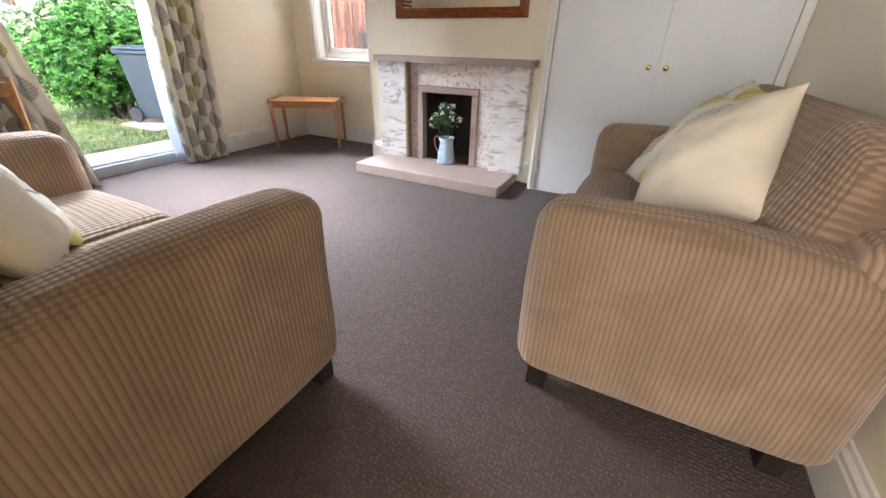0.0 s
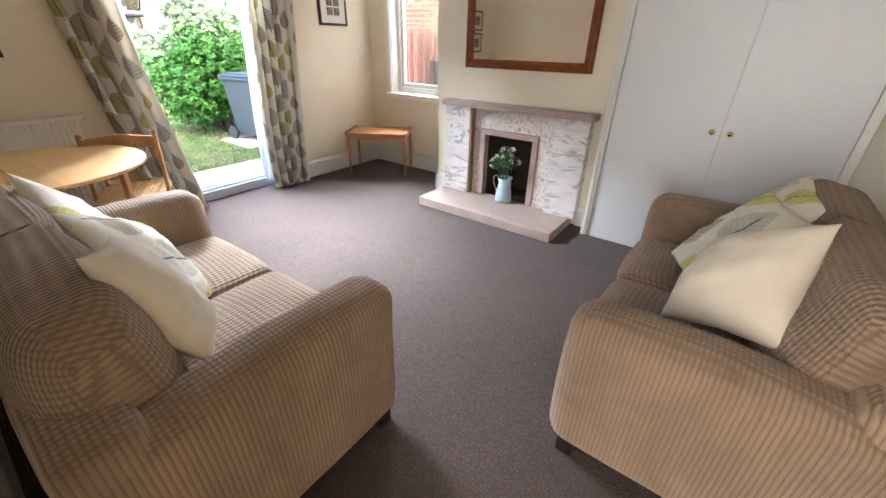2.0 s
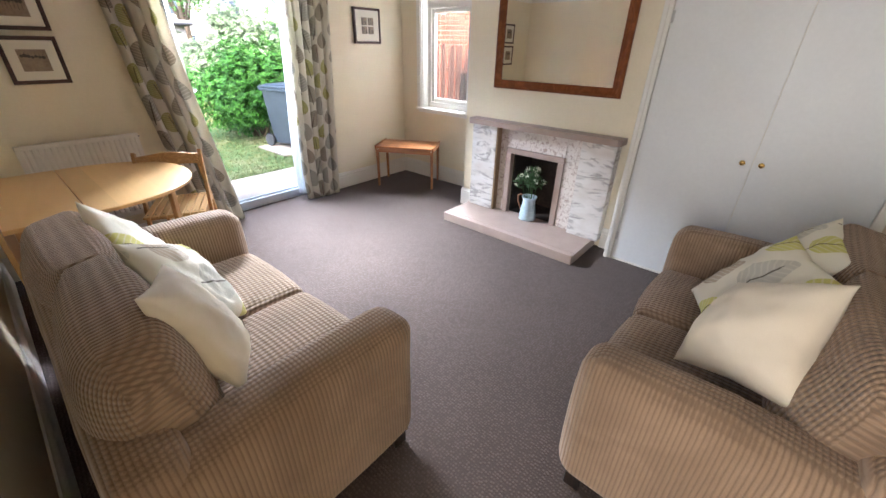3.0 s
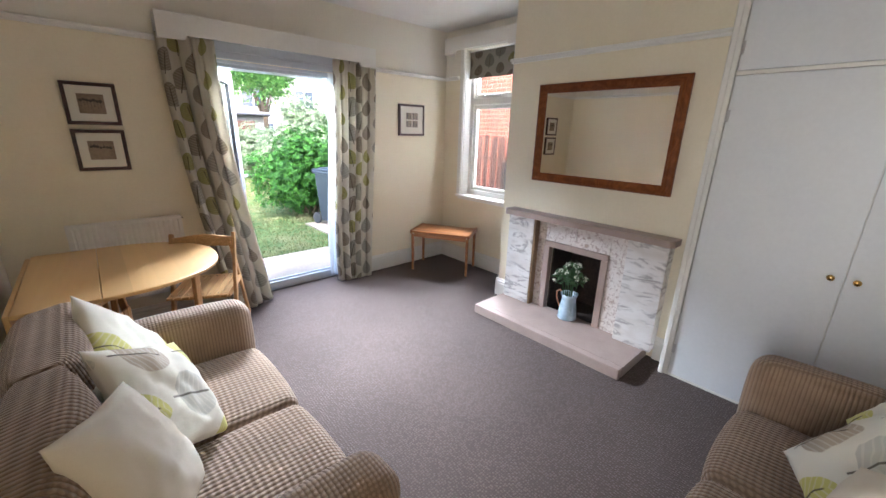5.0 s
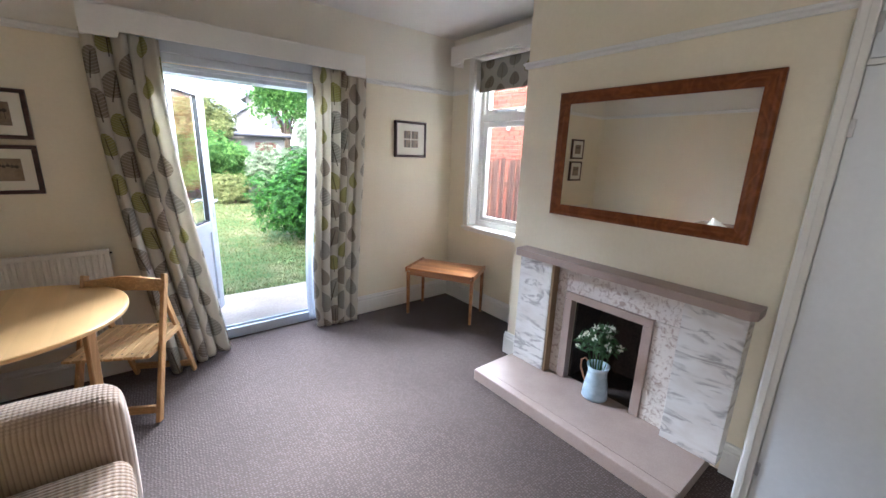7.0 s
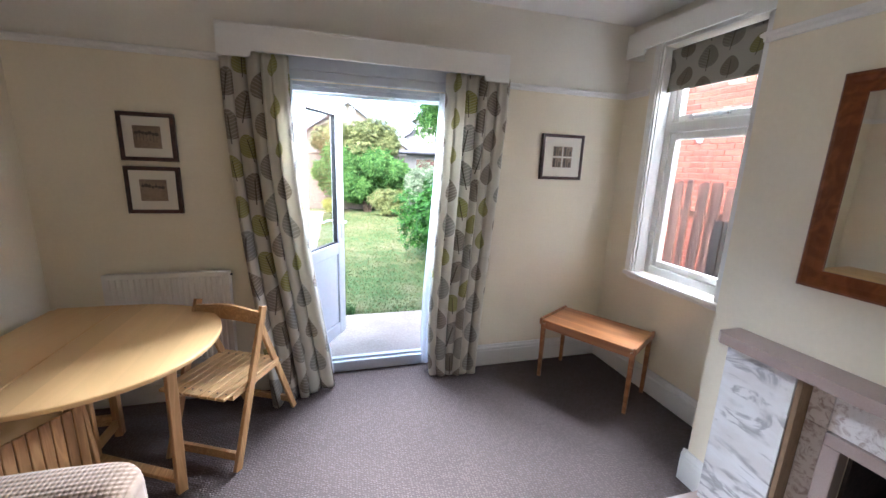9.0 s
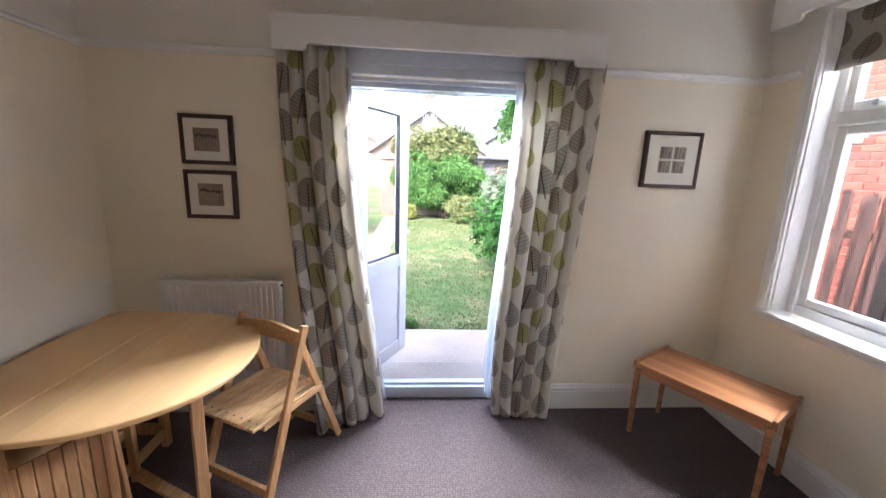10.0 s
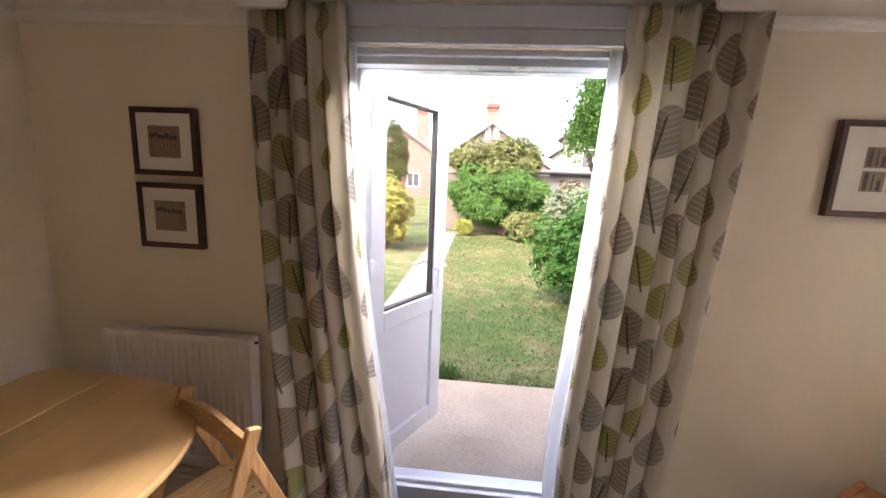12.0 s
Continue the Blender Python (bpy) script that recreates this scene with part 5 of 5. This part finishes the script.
shrub("bush", "rounded glossy green bush on the lawn", (-0.06, 4.0, GZ), (1.27, 1.0, 1.5), 5600, 0.085, LEAF, 1)
shrub("shrub", "silvery white-leaved shrub behind the bush", (1.95, 8.8, GZ), (1.75, 1.2, 2.75), 6500, 0.10, LEAFW, 2, lobe=0.9)
shrub("shrub", "green shrub beside the silvery shrub", (3.5, 7.6, GZ), (1.6, 1.2, 2.9), 4600, 0.11, LEAFD, 3)
shrub("climber", "weeping green climber hanging over the end wall", (-1.15, 11.15, GZ), (2.1, 0.9, 2.45), 9500, 0.20, LEAFC, 4, 0.9, 4)
shrub("climber", "olive flowering climber on top of the hedge", (-1.3, 11.6, 1.45), (1.95, 0.8, 1.75), 6000, 0.11, LEAFO, 5)
shrub("shrub", "low reddish-green shrub at the lawn's end", (-0.4, 10.0, GZ), (0.8, 0.55, 0.9), 1500, 0.09, LEAFO, 6)
shrub("shrub", "small golden-leaved shrub beside the path", (-2.3, 10.6, GZ), (0.36, 0.34, 0.55), 700, 0.07, LEAFY, 7)
shrub("shrub", "tall yellow-green shrub along the path", (-4.15, 7.6, GZ), (0.75, 0.9, 1.85), 3000, 0.09, LEAFY, 8)
shrub("shrub", "pale green shrub at the garden's end", (1.0, 10.6, GZ), (0.9, 0.8, 1.9), 2600, 0.10, LEAFW, 9)
shrub("shrub", "leafy green hedge beside the garden", (6.6, 11.5, GZ), (2.2, 1.8, 4.2), 3800, 0.16, LEAFD, 12)


def tree(label, foot, height, spread, seed, material, count=2600, leaf=0.16):
    rnd = random.Random(seed)
    t = thing("tree", label, "tree", pose(*foot))
    part("trunk", tube([(0, 0, -0.1), (0.05, 0.03, height * 0.3), (0.02, -0.05, height * 0.62)], [0.03 * height, 0.022 * height, 0.010 * height], 9), BARK, t)
    tips = []
    for k in range(9):
        a, z = k * 2.4, height * rnd.uniform(0.28, 0.58)
        tip = Vector((math.cos(a) * spread * rnd.uniform(0.4, 0.8), math.sin(a) * spread * rnd.uniform(0.4, 0.8), z + height * rnd.uniform(0.15, 0.38)))
        part("limb", tube([(0.03, 0, z), Vector((tip.x * 0.5, tip.y * 0.5, (z + tip.z) / 2 + 0.1)), tip], [0.008 * height, 0.005 * height, 0.004], 6), BARK, t)
        tips += [tip, Vector((tip.x * 0.55, tip.y * 0.55, tip.z + 0.1 * height))]
    v, f = [], []
    for _ in range(count):
        c = tips[rnd.randrange(len(tips))]
        p = c + Vector((rnd.gauss(0, 0.2), rnd.gauss(0, 0.2), rnd.gauss(0, 0.17))) * spread
        for k in range(4):
            d = Vector((rnd.gauss(0, 1), rnd.gauss(0, 1), rnd.gauss(0, 0.7))).normalized() * leaf
            s = d.cross(Vector((rnd.random(), rnd.random(), 1))).normalized() * leaf * 0.24
            n0 = len(v)
            v += [tuple(p), tuple(p + d * 0.5 + s), tuple(p + d), tuple(p + d * 0.5 - s)]
            f += [(n0, n0 + 1, n0 + 2), (n0, n0 + 2, n0 + 3)]
    me = bpy.data.meshes.new("crown")
    me.from_pydata(v, [], f)
    me.materials.append(material)
    tagged(new("crown", me), kind="stuff").parent = t


tree("pale green tree beyond the garden", (2.75, 14.8, GZ), 6.3, 1.7, 31, LEAFC, 3600, 0.17)
shrub("conifer", "tall slender blue-green conifer beside the path", (-4.9, 12.0, GZ), (0.5, 0.5, 4.2), 2600, 0.13, LEAFD, 15, 0.2)
tree("green tree behind the silvery shrub", (10.5, 14.5, GZ), 7.2, 3.2, 33, LEAFD, 4200, 0.24)

# wheeled bin
wb = thing("wheeled_bin", "blue-grey plastic wheeled bin with a closed lid beside the bush", "bin", pose(-0.05, 2.72, GZ + 0.03, 0, 0, 12))
bm = box(-0.27, 0.27, -0.31, 0.31, 0.06, 0.93, 0.03, 3)
for v in bm.verts:
    k = 0.80 + 0.20 * (v.co.z / 0.93)
    v.co.x, v.co.y = v.co.x * k, v.co.y * k
part("body", bm, BINP, wb)
part("rim", box(-0.295, 0.295, -0.335, 0.335, 0.90, 0.945, 0.012), BINP, wb)
part("lid", both(box(-0.29, 0.29, -0.35, 0.33, 0.948, 0.985, 0.016, 3), box(-0.22, 0.22, -0.26, 0.25, 0.985, 1.005, 0.01)), BINP, wb)
part("handle", tube([(-0.24, 0.34, 0.93), (-0.24, 0.40, 0.95), (0.24, 0.40, 0.95), (0.24, 0.34, 0.93)], 0.014), BINP, wb)
for s in (-1, 1):
    w = part("wheel", moved(lathe([(0.03, -0.025), (0.10, -0.022), (0.105, -0.01), (0.105, 0.01), (0.10, 0.022), (0.03, 0.025)], 20), pose(s * 0.26, 0.30, 0.105, 0, 90, 0)), RUBBER, wb)

# end wall of buff brick with the shed behind it
ew = tagged(new("garden_wall"), "low buff brick wall at the garden's end under the climber", "wall", kind="structure")
part("brickwork", box(-3.3, 0.4, 11.9, 12.15, GZ, 1.85, 0.01), BUFF, ew)
part("coping", box(-3.35, 0.45, 11.85, 12.2, 1.85, 1.92, 0.01), CONC, ew)
shed = thing("shed", "pale flat-roofed shed beyond the garden wall", "shed", pose(0.9, 13.2, GZ))
part("wall", box(-0.7, 1.3, 0, 2.0, 0, 2.15), RENDERP, shed)
part("roof", box(-0.9, 1.5, -0.15, 2.15, 2.15, 2.25, 0.01), SLATE, shed)
part("gutter", tube([(-0.9, -0.2, 2.13), (1.5, -0.2, 2.13)], 0.05), RUBBER, shed)
part("downpipe", tube([(-0.35, -0.2, 2.1), (-0.5, -0.1, 1.85), (-0.5, -0.06, 0.1)], 0.035), RUBBER, shed)
part("door", box(0.2, 0.95, -0.03, 0, 0.0, 1.9, 0.01), FENCE, shed)
fence2 = thing("slatted_fence", "red-brown slatted fence panel along the garden", "fence", pose(-5.4, 8.8, GZ, 0, 0, 0))
for k in range(12):
    part("slat", box(0, 1.5, 0, 0.02, 0.08 + k * 0.13, 0.19 + k * 0.13, 0.004), FENCE, fence2)
for x in (0.05, 1.45):
    part("post", box(x - 0.04, x + 0.04, 0.0205, 0.1, 0, 1.75, 0.004), FENCE, fence2)
tub = thing("water_tub", "pale green plastic water tub by the shed", "tub", pose(0.25, 12.6, GZ))
part("body", lathe([(0.28, 0), (0.34, 0.02), (0.40, 0.62), (0.43, 0.63), (0.43, 0.67), (0.38, 0.67)], 24), LEAFW, tub, "", True)


def house(label, m, W, D, E, R, wallm, chimney_x, windows):
    """A house with its gable towards -y: width W, depth D, eaves at E, ridge at R."""
    h = thing("house", label, "house", m)
    part("wall", prism([(-W / 2, 0), (W / 2, 0), (W / 2, E), (0, R), (-W / 2, E)], 0, D, "y"), wallm, h)
    for s in (-1, 1):
        L = math.hypot(W / 2 + 0.3, (R - E) * (W / 2 + 0.3) / (W / 2))
        a = math.degrees(math.atan2(R - E, W / 2))
        bm = box(0, L, -0.35, D + 0.3, 0.03, 0.16)
        bm = moved(bm, pose(0, 0, R, 0, a, 0))
        if s < 0:
            for v in bm.verts:
                v.co.x = -v.co.x
            bmesh.ops.reverse_faces(bm, faces=bm.faces)
        part("roof", bm, SLATE, h)
    part("chimney_base", box(chimney_x - 0.5, chimney_x + 0.5, 0.5, 1.3, E, R + 1.1), wallm, h)
    ch = part("chimney", both(box(chimney_x - 0.48, chimney_x + 0.48, 0.52, 1.28, R + 1.1, R + 1.75), box(chimney_x - 0.56, chimney_x + 0.56, 0.44, 1.36, R + 1.45, R + 1.65)), CHIM, h)
    for k in (-0.25, 0.25):
        part("chimney_pot", moved(lathe([(0.13, 0), (0.15, 0.05), (0.11, 0.4), (0.13, 0.45)], 12), pose(chimney_x + k, 0.9, R + 1.75)), TERRA, ch)
    for x, z, w, hh in windows:
        wn_ = part("window", both(box(x - w / 2, x + w / 2, -0.06, 0.0, z, z + 0.07), box(x - w / 2, x + w / 2, -0.06, 0.0, z + hh - 0.07, z + hh), box(x - w / 2, x - w / 2 + 0.07, -0.06, 0, z + 0.07, z + hh - 0.07),
                                  box(x + w / 2 - 0.07, x + w / 2, -0.06, 0, z + 0.07, z + hh - 0.07), box(x - 0.03, x + 0.03, -0.05, 0, z + 0.07, z + hh - 0.07)), GLOSS, h)
        part("pane", box(x - w / 2 + 0.06, x + w / 2 - 0.06, -0.02, -0.004, z + 0.06, z + hh - 0.06), DARKGLASS, wn_)


house("pale buff brick house with a gable and brick chimney", pose(-1.0, 31, GZ), 9.5, 9, 3.0, 6.3, BUFF, 0.0, [(-0.35, 5.2, 0.4, 0.9), (0.35, 5.2, 0.4, 0.9), (-2.5, 1.0, 1.4, 1.3), (2.5, 1.0, 1.4, 1.3)])
house("pale brick house with a chimney further off", pose(9.6, 38, GZ, 0, 0, -24), 9.0, 9, 4.6, 7.6, RENDERP, -2.2, [(-1.8, 3.0, 1.2, 1.3), (1.6, 3.0, 1.2, 1.3), (0, 0.8, 1.6, 1.3)])
house("white rendered house beyond the shrubs", pose(7.5, 25, GZ, 0, 0, -20), 8.0, 8, 4.9, 7.6, RENDERP, 1.8, [(-1.9, 2.9, 1.5, 1.3), (1.4, 2.9, 1.3, 1.3), (-1.5, 0.7, 1.6, 1.3)])
house("slate-roofed house along the lane", pose(-9.5, 34, GZ), 9.0, 9, 3.4, 6.4, BUFF, 2.2, [(-1.8, 1.0, 1.2, 1.3), (1.6, 1.0, 1.2, 1.3)])

# fence panels and neighbour's wall in the side passage
fl = thing("fence_panel", "weathered pinkish-brown fence boards stacked upright by the wall", "fence", pose(0, 0, GZ))
rnd = random.Random(3)
for k in range(9):
    y = 0.98 - k * 0.088
    x = 1.62 + rnd.uniform(-0.05, 0.05)
    hgt = 1.63 + rnd.uniform(-0.05, 0.03)
    pts = [(y - 0.037, 0), (y + 0.037, 0), (y + 0.037, hgt - 0.03), (y + 0.02, hgt), (y - 0.02, hgt), (y - 0.037, hgt - 0.03)]
    part("board", moved(prism(pts, x, x + 0.02, "x"), pose(0, 0, 0, rnd.uniform(-1.2, 1.2))), FENCE, fl)
for z in (0.35, 1.25):
    part("batten", box(1.66, 1.70, 0.2, 1.04, z, z + 0.07, 0.004), FENCE, fl)
low = thing("low_gate", "dark brown low gate beside the fence boards", "gate", pose(0, 0, GZ))
for k in range(5):
    part("board", box(1.56, 1.58, -0.16 + k * 0.1, -0.07 + k * 0.1, 0.02, 1.26, 0.004), LEGWOOD, low)
part("rail", box(1.58, 1.60, -0.17, 0.34, 1.12, 1.2, 0.004), LEGWOOD, low)

nb = thing("neighbour_house", "red brick side wall of the house next door", "house", pose(0, 0, GZ))
part("wall", box(2.52, 6.5, -9.0, 5.2, 0, 6.2), MORTAR, nb)
part("roof", prism([(2.2, 6.2), (6.8, 6.2), (4.5, 8.2)], -9.2, 5.4, "y"), SLATE, nb)
part("vent", both(box(2.495, 2.512, 1.42, 1.54, 2.18, 2.28, 0.004), box(2.47, 2.5, 1.45, 1.51, 2.12, 2.2, 0.004)), UPVC, nb)
course, long = 0.075, 0.225
brick_me = None
rest_v, rest_f = [], []
count = 0
rnd = random.Random(9)
for c in range(4, 60):
    z0 = c * course
    for k in range(-6, 20):
        y0 = k * long + (long / 2 if c % 2 else 0)
        if 16 <= c <= 42 and 0.35 <= y0 <= 2.35 and count < 300:
            count += 1
            if brick_me is None:
                first = part("brick", box(-0.012, 0.05, 0.005, long - 0.005, 0.005, course - 0.005, 0.003, 1), BRICK, nb)
                brick_me = first.data
                first.matrix_basis = pose(2.52, y0, z0)
            else:
                ob = new("brick", brick_me)
                ob.parent = nb
                ob.matrix_basis = pose(2.52 + rnd.uniform(-0.002, 0.002), y0, z0)
        else:
            n0 = len(rest_v)
            xx = 2.508
            rest_v += [(xx, y0 + 0.005, z0 + 0.005), (xx, y0 + long - 0.005, z0 + 0.005), (xx, y0 + long - 0.005, z0 + course - 0.005), (xx, y0 + 0.005, z0 + course - 0.005),
                       (2.53, y0 + 0.005, z0 + 0.005), (2.53, y0 + long - 0.005, z0 + 0.005), (2.53, y0 + long - 0.005, z0 + course - 0.005), (2.53, y0 + 0.005, z0 + course - 0.005)]
            rest_f += [(n0 + 3, n0 + 2, n0 + 1, n0), (n0, n0 + 1, n0 + 5, n0 + 4), (n0 + 1, n0 + 2, n0 + 6, n0 + 5), (n0 + 2, n0 + 3, n0 + 7, n0 + 6), (n0 + 3, n0, n0 + 4, n0 + 7)]
me = bpy.data.meshes.new("brickwork")
me.from_pydata(rest_v, [], rest_f)
me.materials.append(BRICK)
tagged(new("brickwork", me), kind="stuff").parent = nb
